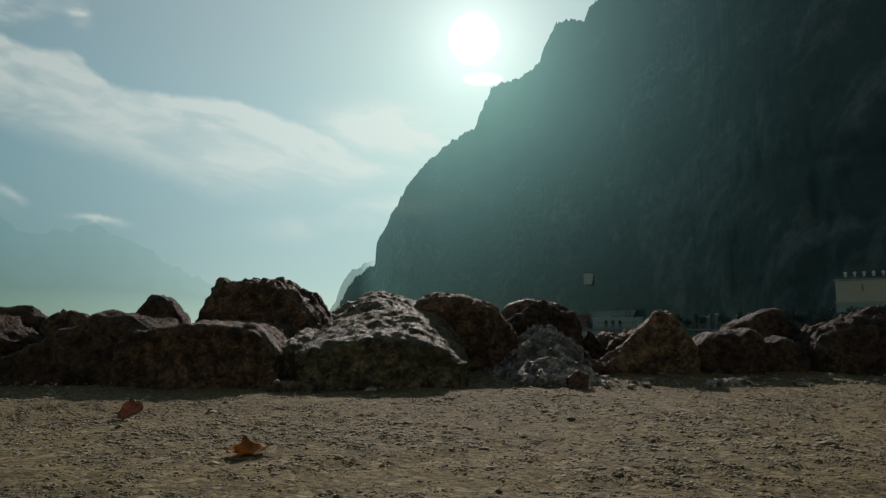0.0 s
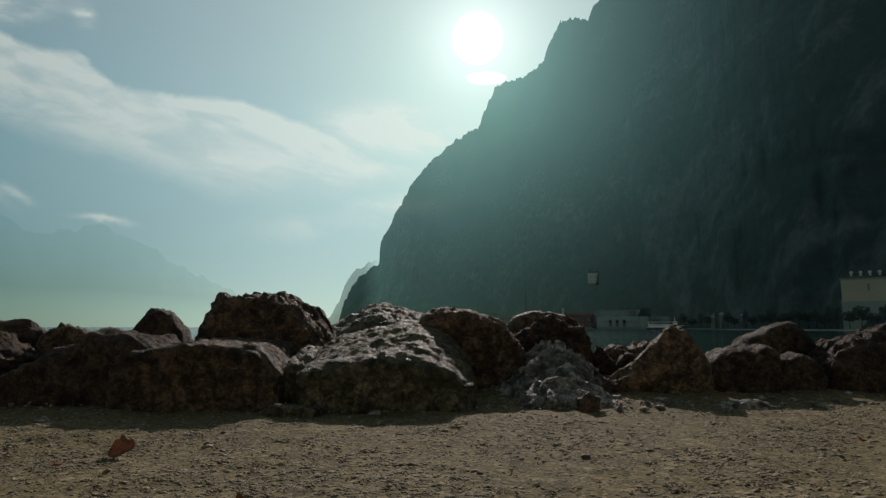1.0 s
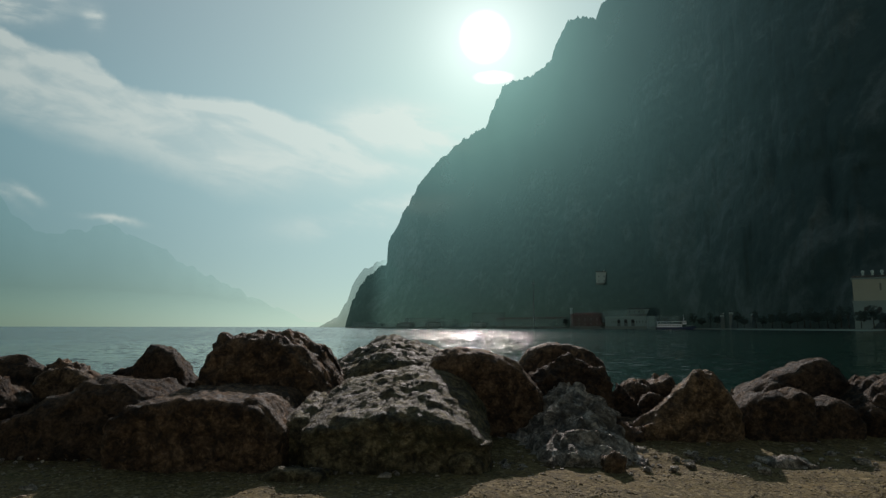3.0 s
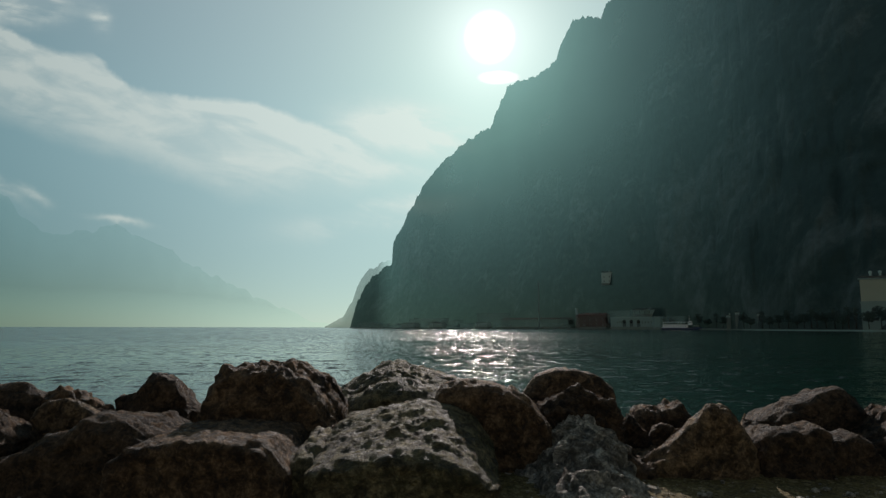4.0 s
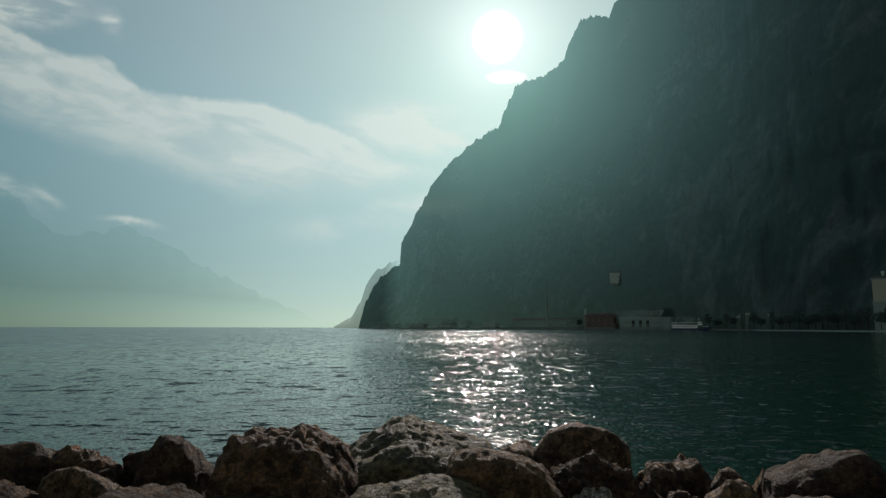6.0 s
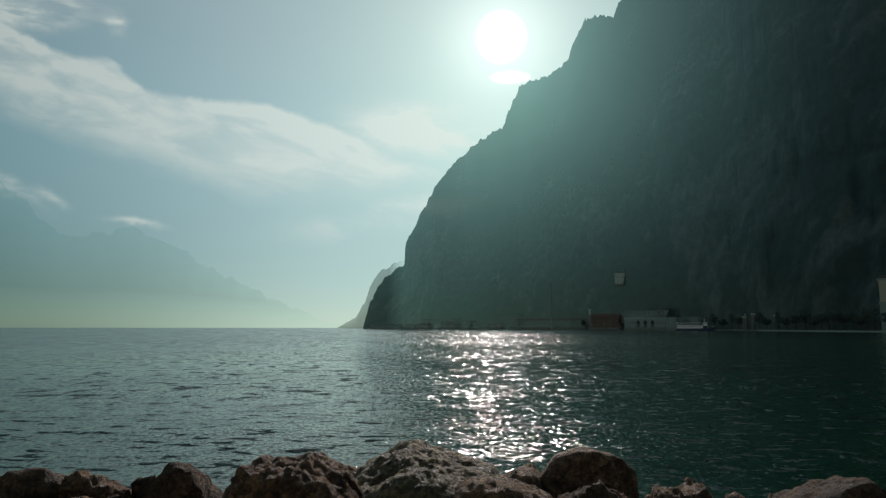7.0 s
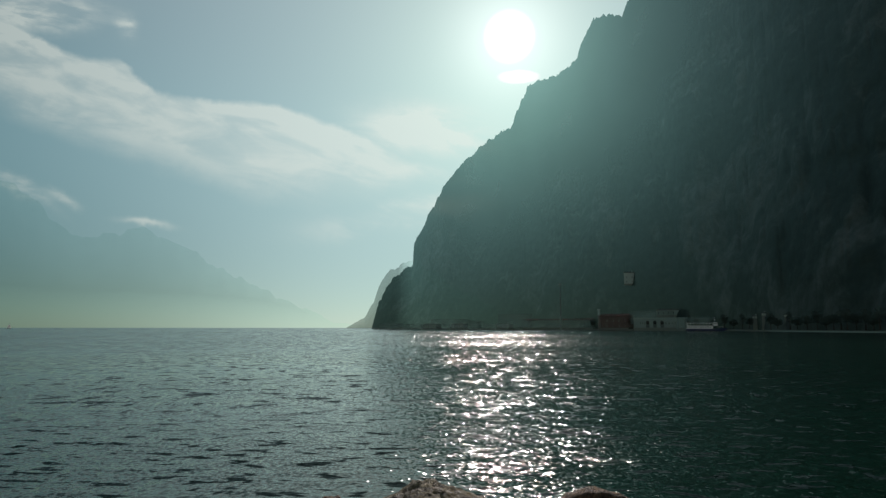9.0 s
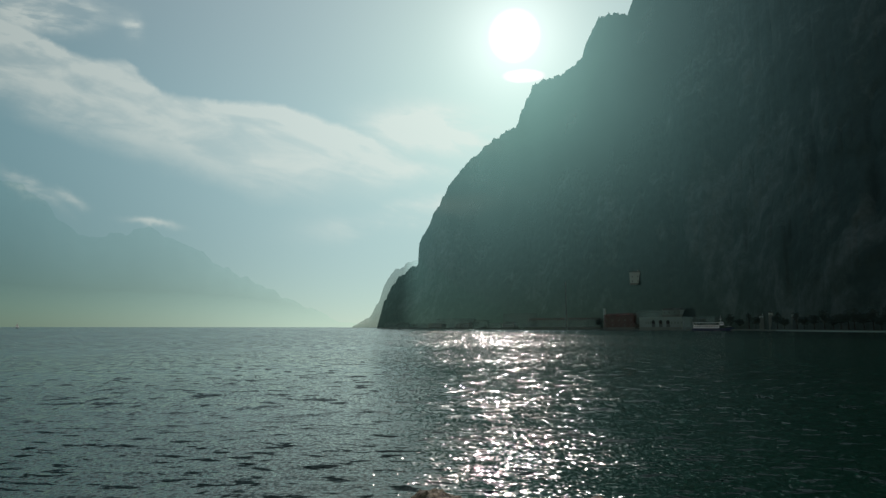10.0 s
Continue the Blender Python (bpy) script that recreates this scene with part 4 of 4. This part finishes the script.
def build_pebbles():
    rng = np.random.default_rng(11)
    n = 260000
    y = 0.7 + 3.4 * rng.random(n) ** 1.15
    x = rng.uniform(-1, 1, n) * (0.75 + 0.78 * y)
    drift = fbm(np.stack([x, y, 0 * x], axis=1) * 4.5, 4, 31) + 0.5 * smooth_noise(np.stack([x, y, 0 * x], axis=1) * 30, 5)
    on = drift * 0.8 + rng.normal(size=n) * 0.6 > 0.05
    x, y = x[on], y[on]
    n = len(x)
    size = 0.0022 + 0.0030 * rng.random(n) ** 1.6
    pick = rng.permutation(n)
    size[pick[:14000]] = rng.uniform(0.005, 0.0085, 14000)
    size[pick[14000:17000]] = rng.uniform(0.008, 0.013, 3000)
    size[pick[17000:17160]] = rng.uniform(0.013, 0.020, 160)
    size *= np.interp(y, [0.9, 1.9], [0.6, 1.0])
    flat = np.stack([x, y, 0 * x], axis=1)
    z = ground_height(x, y) + 0.010 * fbm(flat * 2.2, 4, 3) + 0.006 * fbm(flat * 14, 3, 9)
    ob = scatter("pebbles", np.stack([x, y, z - size * 0.02], axis=1), size, 0.45, PEBBLE, True, 3, False)
    return tagged(ob, "loose mixed pebbles strewn over the gravel", "pebbles", kind="stuff")


build_pebbles()


# ---- far shore ----
def build_quay():
    az = np.linspace(-12.2, 60, 220)
    a = np.radians(az)
    wob = 5 * fbm(np.stack([az * 0.7, az * 0, az * 0], axis=1), 3, 2)
    s = shore(az) + wob * 0.6
    top = np.interp(az, [-13, 0, 20, 23, 60], [0.2, 0.2, 0.0, -0.3, -0.3])
    rows = [(s - 14, -4 + 0 * s), (s - 13.5, top - 0.5), (s - 13.8, top - 0.4), (s - 13.8, top), (s - 12.6, top), (s - 12.5, top - 0.7), (s + 45, top + 1.0)]
    v = np.concatenate([np.stack([r * np.sin(a), r * np.cos(a), z], axis=1) for r, z in rows])
    ob = new("quay", mesh_of("quay", v, grid_faces(len(rows), len(az)), QUAY_STONE))
    return tagged(ob, "pale stone quay wall along the far shore", "quay", kind="structure")


build_quay()


def build_promenade_wall():
    az = np.linspace(22.8, 33.0, 60)
    a = np.radians(az)
    s = shore(az) - 20
    rows = [(s, -3 + 0 * s), (s, -0.5 + 0 * s), (s + 0.8, -0.5 + 0 * s), (s + 0.8, -3 + 0 * s)]
    v = np.concatenate([np.stack([r * np.sin(a), r * np.cos(a), z], axis=1) for r, z in rows])
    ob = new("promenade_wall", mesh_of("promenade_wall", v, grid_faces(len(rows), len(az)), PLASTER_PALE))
    return tagged(ob, "low pale breakwater wall before the far quay", "wall", kind="structure")


build_promenade_wall()


def facing(az, d, z, turn=0.0):
    return Matrix.Translation(polar(az, d, z)) @ pose(0, 0, 0, 0, 0, -az + turn)


def window(parent, x, y, z, wide, high, arch=False):
    """A framed pane set into the wall's near face."""
    frame_ob = part("window", boxes((x - wide / 2 - 0.15, x - wide / 2, y - 0.12, y + 0.1, z, z + high), (x + wide / 2, x + wide / 2 + 0.15, y - 0.12, y + 0.1, z, z + high),
                                    (x - wide / 2 - 0.15, x + wide / 2 + 0.15, y - 0.14, y + 0.1, z + high, z + high + 0.2),
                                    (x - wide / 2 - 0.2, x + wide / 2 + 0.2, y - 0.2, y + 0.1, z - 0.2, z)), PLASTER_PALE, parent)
    bm = boxes((x - wide / 2, x + wide / 2, y - 0.06, y + 0.05, z, z + high))
    if arch:
        r = bmesh.ops.create_cone(bm, cap_ends=True, segments=16, radius1=wide / 2, radius2=wide / 2, depth=0.1)
        bmesh.ops.rotate(bm, verts=r["verts"], cent=(0, 0, 0), matrix=Matrix.Rotation(math.pi / 2, 3, "X"))
        bmesh.ops.translate(bm, verts=r["verts"], vec=(x, y - 0.2, z + high))
    part("pane", bm, SHADE_GLASS, frame_ob)
    return frame_ob


def gable_roof(wide, deep, z, rise, over=0.6, hip=0.0):
    bm = bmesh.new()
    w2, d2 = wide / 2 + over, deep / 2 + over
    low = [bm.verts.new(p) for p in ((-w2, -d2, z), (w2, -d2, z), (w2, d2, z), (-w2, d2, z))]
    up = [bm.verts.new(p) for p in ((-w2, -d2, z + 0.35), (w2, -d2, z + 0.35), (w2, d2, z + 0.35), (-w2, d2, z + 0.35))]
    a, b = bm.verts.new((-w2 + hip, 0, z + rise)), bm.verts.new((w2 - hip, 0, z + rise))
    for q in ((low[3], low[2], low[1], low[0]), (low[0], low[1], up[1], up[0]), (low[1], low[2], up[2], up[1]), (low[2], low[3], up[3], up[2]), (low[3], low[0], up[0], up[3]),
              (up[0], up[1], b, a), (up[2], up[3], a, b), (up[1], up[2], b), (up[3], up[0], a)):
        bm.faces.new(q)
    return bm


def house(name, label, category, az, d, z, wide, deep, high, wall, cols, rows, rise=3.0, turn=0.0, sunk=4.0, arch=False, win=(1.2, 1.9), base=2.2, tiles=None):
    ob = empty(name, facing(az, d, z, turn), label, category)
    part("wall", boxes((-wide / 2, wide / 2, -deep / 2, deep / 2, -sunk, high), bevel=0.08), wall, ob)
    part("plinth", boxes((-wide / 2 - 0.15, wide / 2 + 0.15, -deep / 2 - 0.15, deep / 2 + 0.15, -sunk, 0.8)), QUAY_STONE, ob)
    part("cornice", boxes((-wide / 2 - 0.25, wide / 2 + 0.25, -deep / 2 - 0.25, deep / 2 + 0.25, high - 0.5, high - 0.1)), wall, ob)
    if rise:
        part("roof", gable_roof(wide, deep, high, rise, 0.7, min(3.0, wide * 0.2)), tiles or ROOF_TILE, ob)
        part("chimney", boxes((wide * 0.2, wide * 0.2 + 0.9, 0.4, 1.3, high + rise * 0.3, high + rise + 1.0)), wall, ob)
    step = (high - base - 0.8) / max(rows, 1)
    for i in range(cols):
        for j in range(rows):
            window(ob, -wide / 2 + wide * (i + 0.5) / cols, -deep / 2, base + j * step, win[0], min(win[1], step * 0.7), arch)
    return ob


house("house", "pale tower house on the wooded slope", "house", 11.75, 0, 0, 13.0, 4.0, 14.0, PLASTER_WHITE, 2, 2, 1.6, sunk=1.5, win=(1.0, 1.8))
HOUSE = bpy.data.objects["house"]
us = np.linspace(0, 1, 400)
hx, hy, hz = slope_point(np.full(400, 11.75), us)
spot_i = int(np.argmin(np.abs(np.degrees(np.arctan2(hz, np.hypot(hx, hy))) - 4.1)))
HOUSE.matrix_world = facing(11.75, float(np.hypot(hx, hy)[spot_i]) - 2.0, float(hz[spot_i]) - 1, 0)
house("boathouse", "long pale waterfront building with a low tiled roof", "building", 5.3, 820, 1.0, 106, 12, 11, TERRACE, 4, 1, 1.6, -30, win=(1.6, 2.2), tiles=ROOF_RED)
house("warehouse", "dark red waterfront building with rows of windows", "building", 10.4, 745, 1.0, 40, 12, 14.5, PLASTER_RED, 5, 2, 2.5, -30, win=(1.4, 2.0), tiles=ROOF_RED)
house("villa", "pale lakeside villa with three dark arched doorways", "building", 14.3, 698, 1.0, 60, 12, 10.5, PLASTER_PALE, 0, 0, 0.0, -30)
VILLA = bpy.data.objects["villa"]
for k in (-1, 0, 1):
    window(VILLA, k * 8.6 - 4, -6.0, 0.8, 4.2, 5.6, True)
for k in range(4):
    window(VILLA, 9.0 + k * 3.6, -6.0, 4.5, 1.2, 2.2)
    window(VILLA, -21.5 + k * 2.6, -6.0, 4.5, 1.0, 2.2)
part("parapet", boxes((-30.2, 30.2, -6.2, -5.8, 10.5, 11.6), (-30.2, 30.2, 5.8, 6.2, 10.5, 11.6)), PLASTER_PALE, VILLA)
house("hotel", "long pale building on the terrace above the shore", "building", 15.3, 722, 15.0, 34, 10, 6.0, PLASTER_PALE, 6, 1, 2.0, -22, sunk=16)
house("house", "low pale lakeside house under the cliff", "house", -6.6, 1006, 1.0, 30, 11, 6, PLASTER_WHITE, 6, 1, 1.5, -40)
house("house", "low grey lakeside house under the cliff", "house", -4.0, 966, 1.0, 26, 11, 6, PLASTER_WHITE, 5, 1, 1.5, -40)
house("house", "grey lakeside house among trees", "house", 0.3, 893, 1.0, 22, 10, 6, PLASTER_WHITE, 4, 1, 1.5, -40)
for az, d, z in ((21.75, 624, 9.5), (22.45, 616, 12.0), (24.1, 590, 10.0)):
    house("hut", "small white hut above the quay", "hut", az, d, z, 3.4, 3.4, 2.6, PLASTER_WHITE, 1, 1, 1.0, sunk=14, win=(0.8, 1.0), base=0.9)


def build_terraces():
    """Stepped stone walls that hold up the gardens along the far shore."""
    for az, d, z, wide, high, turn in ((-10.6, 1062, 0.0, 44, 9, -45), (-9.6, 1050, 0.0, 30, 7, -40), (-7.4, 1012, 0.0, 60, 7, -40), (-5.0, 985, 7.0, 70, 8, -36), (-3.2, 952, 0.0, 46, 12, -36),
                                       (-0.9, 915, 0.0, 34, 7, -34), (1.1, 882, 10.0, 48, 11, -32), (13.4, 716, 14.0, 44, 6, -28), (17.0, 672, 3.0, 34, 9, -24)):
        ob = empty("terrace_wall", facing(az, d, z, turn), "pale stone terrace wall above the far shore", "wall", "terrace walls of the far shore")
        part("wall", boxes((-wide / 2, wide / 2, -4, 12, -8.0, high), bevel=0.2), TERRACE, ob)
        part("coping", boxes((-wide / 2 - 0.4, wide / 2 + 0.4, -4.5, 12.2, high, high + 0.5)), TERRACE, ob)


build_terraces()


def build_power_house():
    """The big cream hall with urns along its parapet."""
    ob = empty("power_house", facing(36.1, 498, 1.0, 4.0), "large cream lakeside hall with white urns along its parapet", "building")
    wide, deep = 84.0, 24.0
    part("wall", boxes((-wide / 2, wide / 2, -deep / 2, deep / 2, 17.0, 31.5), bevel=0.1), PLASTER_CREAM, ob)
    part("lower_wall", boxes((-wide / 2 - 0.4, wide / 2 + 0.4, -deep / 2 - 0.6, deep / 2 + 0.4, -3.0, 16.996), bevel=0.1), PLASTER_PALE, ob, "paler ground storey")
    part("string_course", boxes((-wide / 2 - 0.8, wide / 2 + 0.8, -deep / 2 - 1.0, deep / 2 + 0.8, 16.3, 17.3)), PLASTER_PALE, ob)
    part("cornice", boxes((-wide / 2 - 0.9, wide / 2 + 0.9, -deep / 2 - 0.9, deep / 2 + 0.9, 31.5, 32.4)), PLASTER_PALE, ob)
    part("parapet", boxes((-wide / 2, wide / 2, -deep / 2, deep / 2, 32.4, 34.0)), ROOF_TILE, ob, "dark roof edge")
    for k in range(13):
        x = -wide / 2 + 6.2 + k * 5.2
        bm = bmesh.new()
        ring = [(0.0, 34.0), (0.8, 34.0), (0.8, 34.5), (0.45, 34.9), (1.0, 36.0), (1.05, 36.8), (0.6, 37.2), (0.0, 37.5)]
        vs = [bm.verts.new((x + r, -deep / 2 + 1.2, z)) for r, z in ring]
        es = [bm.edges.new((a, b)) for a, b in zip(vs, vs[1:])]
        bmesh.ops.spin(bm, geom=vs + es, cent=(x, -deep / 2 + 1.2, 0), axis=(0, 0, 1), angle=2 * math.pi, steps=12)
        bmesh.ops.remove_doubles(bm, verts=bm.verts, dist=0.01)
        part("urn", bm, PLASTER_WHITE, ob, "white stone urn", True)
    for k in range(11):
        x = -wide / 2 + 6.5 + k * 7.1
        window(ob, x, -deep / 2 - 0.6, 4.5, 2.6, 7.5, True)
        if k % 3 == 1:
            window(ob, x + 1.5, -deep / 2, 24.0, 0.9, 4.5)
    for k in range(12):
        x = -wide / 2 + 2.6 + k * 7.1
        part("pilaster", boxes((x - 0.6, x + 0.6, -deep / 2 - 0.95, -deep / 2 - 0.5, -3.0, 16.0)), PLASTER_PALE, ob)


build_power_house()


def build_column():
    ob = empty("chimney_stack", facing(8.95, 752, 1.0), "tall white chimney stack on the waterfront", "chimney")
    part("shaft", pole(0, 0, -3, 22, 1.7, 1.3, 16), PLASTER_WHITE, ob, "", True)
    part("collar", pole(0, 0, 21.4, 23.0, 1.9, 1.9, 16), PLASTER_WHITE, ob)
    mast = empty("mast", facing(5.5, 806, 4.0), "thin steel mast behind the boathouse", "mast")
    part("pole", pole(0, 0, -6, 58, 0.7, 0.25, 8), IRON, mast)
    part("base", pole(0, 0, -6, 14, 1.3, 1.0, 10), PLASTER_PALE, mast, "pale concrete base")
    part("crosspiece", boxes((-3.0, 3.0, -0.2, 0.2, 54.0, 54.5)), IRON, mast)


build_column()


def build_ferry():
    """A lake steamer lying off the far shore, bow to the right."""
    ob = empty("ferry", facing(17.95, 632, WATER_Z), "white lake passenger boat with an awning deck", "boat")
    bm = bmesh.new()
    rows = []
    for k in range(17):
        x = -18 + 36 * k / 16
        half = 3.4 * (1 - max(0, (x - 4) / 14) ** 2.0) * (1 - 0.25 * max(0, (-x - 12) / 6))
        sheer = 2.2 + 0.9 * max(0, (x - 4) / 14) ** 1.5
        rows.append([bm.verts.new((x + 0.4 * (z > 1) * (x > 10), y * half, z if z < 1 else sheer)) for y, z in ((-0.7, -0.6), (-0.95, 0.5), (-1, 2.2), (1, 2.2), (0.95, 0.5), (0.7, -0.6))])
    for a, b in zip(rows, rows[1:]):
        for i in range(6):
            j = (i + 1) % 6
            bm.faces.new((a[i], a[j], b[j], b[i]))
    bm.faces.new(rows[0])
    bm.faces.new(rows[-1][::-1])
    bmesh.ops.recalc_face_normals(bm, faces=bm.faces)
    part("hull", bm, BOAT_BLUE, ob, "dark blue hull")
    part("gunwale", boxes((-18.1, 4.0, -3.5, 3.5, 2.15, 2.6)), BOAT_WHITE, ob)
    cabin = part("cabin", boxes((-16.5, 6.0, -2.9, 2.9, 2.1, 4.9), bevel=0.15), BOAT_WHITE, ob)
    for k in range(10):
        part("window", boxes((-15.6 + k * 2.1, -14.2 + k * 2.1, -2.96, -2.85, 3.2, 4.3)), SHADE_GLASS, cabin)
    part("deck", boxes((-17.0, 9.0, -3.1, 3.1, 4.9, 5.15)), BOAT_WHITE, ob)
    part("awning", boxes((-16.8, 6.5, -2.9, 2.9, 7.4, 7.65), bevel=0.08), BOAT_WHITE, ob, "white awning roof")
    for k in range(9):
        for y in (-2.7, 2.7):
            part("post", pole(-16.4 + k * 2.8, y, 5.1, 7.45, 0.09, 0.09, 6), BOAT_WHITE, ob)
    part("wheelhouse", boxes((6.6, 10.2, -1.9, 1.9, 4.9, 8.2), bevel=0.2), BOAT_WHITE, ob)
    part("screen", boxes((6.9, 10.28, -1.96, 1.96, 6.4, 7.5)), SHADE_GLASS, ob)
    part("mast", pole(7.6, 0, 8.1, 14.0, 0.16, 0.08, 8), BOAT_WHITE, ob)
    part("radar", boxes((6.8, 8.4, -0.2, 0.2, 10.4, 10.8)), BOAT_WHITE, ob)
    part("flagstaff", pole(-17.4, 0, 5.1, 8.6, 0.06, 0.04, 6), BOAT_WHITE, ob)
    for y in (-2.9, 2.9):
        part("rail", boxes((10.0, 16.5, y * 0.55 - 0.05, y * 0.55 + 0.05, 4.0, 4.1), (10.0, 16.5, y * 0.55 - 0.05, y * 0.55 + 0.05, 3.5, 3.58)), BOAT_WHITE, ob)


build_ferry()


def build_sailboat():
    """A small sailing boat far out on the lake."""
    ob = empty("sailboat", facing(SAIL_AZ, 1500, WATER_Z, 20), "small white sailing boat far out on the lake", "boat")
    bm = bmesh.new()
    rows = []
    for k in range(9):
        x = -4 + k
        half = 1.2 * math.sqrt(max(0.02, 1 - max(0, x / 4) ** 2))
        rows.append([bm.verts.new((x, y * half, z)) for y, z in ((-0.5, -0.4), (-1, 0.9), (1, 0.9), (0.5, -0.4))])
    for a, b in zip(rows, rows[1:]):
        for i in range(4):
            bm.faces.new((a[i], a[(i + 1) % 4], b[(i + 1) % 4], b[i]))
    bm.faces.new(rows[0])
    bm.faces.new(rows[-1][::-1])
    bmesh.ops.recalc_face_normals(bm, faces=bm.faces)
    part("hull", bm, BOAT_WHITE, ob)
    part("mast", pole(0.5, 0, 0.8, 11.0, 0.09, 0.05, 8), IRON, ob)
    part("boom", boxes((-3.6, 0.5, -0.06, 0.06, 1.9, 2.0)), IRON, ob)
    for name, corners in (("mainsail", ((0.4, 2.1), (-3.4, 2.1), (0.4, 10.8))), ("jib", ((0.7, 1.6), (3.8, 1.1), (0.6, 9.6)))):
        bm = bmesh.new()
        near, far = [[bm.verts.new((x, y, z)) for x, z in corners] for y in (-0.004, 0.004)]
        bm.faces.new(near)
        bm.faces.new(far[::-1])
        for i in range(3):
            bm.faces.new((near[i], far[i], far[(i + 1) % 3], near[(i + 1) % 3]))
        bmesh.ops.recalc_face_normals(bm, faces=bm.faces)
        part(name, bm, SAIL, ob)


SAIL_AZ = -41.2
build_sailboat()


def tree_kind(seed, high, wide):
    """A dark lakeside tree: trunk, limbs, and a crown of many clumps."""
    rng = np.random.default_rng(seed)
    ob = new("tree")
    bm = pole(0, 0, -1.0, high * 0.55, high * 0.03, high * 0.014, 7)
    for k in range(4):
        a = k * 1.57 + rng.random()
        r = bmesh.ops.create_cone(bm, cap_ends=True, segments=5, radius1=high * 0.012, radius2=high * 0.004, depth=high * 0.35)
        bmesh.ops.translate(bm, verts=r["verts"], vec=(0, 0, high * 0.17))
        bmesh.ops.rotate(bm, verts=r["verts"], cent=(0, 0, 0), matrix=Euler((0.7, 0, a)).to_matrix())
        bmesh.ops.translate(bm, verts=r["verts"], vec=(0, 0, high * 0.35))
    part("trunk", bm, BARK, ob)
    n = 130
    d = rng.normal(size=(n, 3))
    d /= np.linalg.norm(d, axis=1, keepdims=True)
    p = d * (rng.random((n, 1)) ** 0.45) * np.array([wide / 2, wide / 2, high * 0.34]) + np.array([0, 0, high * 0.62])
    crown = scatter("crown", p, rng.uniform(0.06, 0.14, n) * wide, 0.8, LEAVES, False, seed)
    crown.parent = ob
    return tagged(ob, "dark broad-leaved tree on the far shore", "tree", "trees of the far shore")


def build_trees():
    rng = np.random.default_rng(21)
    kinds = [tree_kind(1, 11, 8), tree_kind(2, 14, 8), tree_kind(3, 9, 9), tree_kind(4, 15, 5)]
    kinds[3]["label"] = "slim dark cypress on the far shore"
    first = [facing(27.3, 512, 1.5), facing(28.2, 505, 1.5), facing(24.8, 560, 1.5), facing(30.3, 480, 1.5)]
    for k, m in zip(kinds, first):
        k.matrix_world = m
    spots = [8.4, 11.7, 12.1, 16.6, 17.2, 19.4, 20.1, 20.8, 21.3, 22.9, 23.4, 24.3, 25.5, 26.2, 26.8, 27.8, 28.8, 29.4, 29.9, 30.8, 31.6, 32.4, 33.1, 34.0, 35.2]
    for i, az in enumerate(spots):
        d = float(shore(az)) + rng.uniform(-4, 9) - (10 if az > 30 else 0)
        k = kinds[i % 4]
        copy_thing(k, facing(az, d, 1.2, rng.uniform(0, 360)))


build_trees()


# ---- fallen leaves ----
def leaf(label, at, turn, tilt, roll, size, curl, mat, seed):
    """A dry lobed leaf, curled along its rib, with its stalk."""
    ob = empty("leaf", Matrix.Translation(at) @ pose(0, 0, 0, tilt, roll, turn), label, "leaf", "fallen leaves")
    rng = np.random.default_rng(seed)
    n, m = 22, 13
    t = np.linspace(0, 1, n)[:, None]
    s = np.linspace(-1, 1, m)[None, :]
    half = 0.42 * np.sin(np.pi * t ** 0.8) ** 0.75 * (1 + 0.12 * np.sin(t * 17)) + 0.01
    x, y = t - 0.5 + 0.06 * np.abs(s) * np.sin(t * 9), s * half
    z = curl * (y * y * 2.2 + (t - 0.5) ** 2 * 0.9) + 0.05 * np.sin(t * 8 + s * 2.5 + seed) * np.abs(s)
    v = np.stack([x + 0 * s, y, z + 0 * s], axis=2).reshape(-1, 3) * size
    blade = new("blade", mesh_of("blade", v, grid_faces(n, m), mat, True))
    blade.parent = ob
    thick = blade.modifiers.new("thick", "SOLIDIFY")
    thick.thickness = 0.0006
    bm = bmesh.new()
    r = bmesh.ops.create_cone(bm, cap_ends=True, segments=6, radius1=0.0010, radius2=0.0006, depth=size * 0.26)
    bmesh.ops.rotate(bm, verts=r["verts"], cent=(0, 0, 0), matrix=Matrix.Rotation(math.pi / 2 + 0.25, 3, "Y"))
    bmesh.ops.translate(bm, verts=r["verts"], vec=(-size * 0.61, 0, size * (curl * 0.24 + 0.03)))
    part("stalk", bm, mat, ob)
    return ob


leaf("curled golden brown dry leaf on the gravel", (-0.375, 1.555, -0.045), 12, 10, -3, 0.088, 0.55, LEAF_GOLD, 1)
leaf("dark russet dry leaf standing on the gravel", (-0.985, 2.17, -0.042), -8, 48, -12, 0.092, 0.6, LEAF_RED, 4)
leaf("small red scrap of leaf on the gravel", (1.55, 2.55, -0.06), 40, 20, 0, 0.035, 0.8, LEAF_RED, 7)
leaf("small dark scrap of leaf on the gravel", (-1.10, 2.02, -0.06), 70, 15, 10, 0.035, 0.8, LEAF_RED, 9)
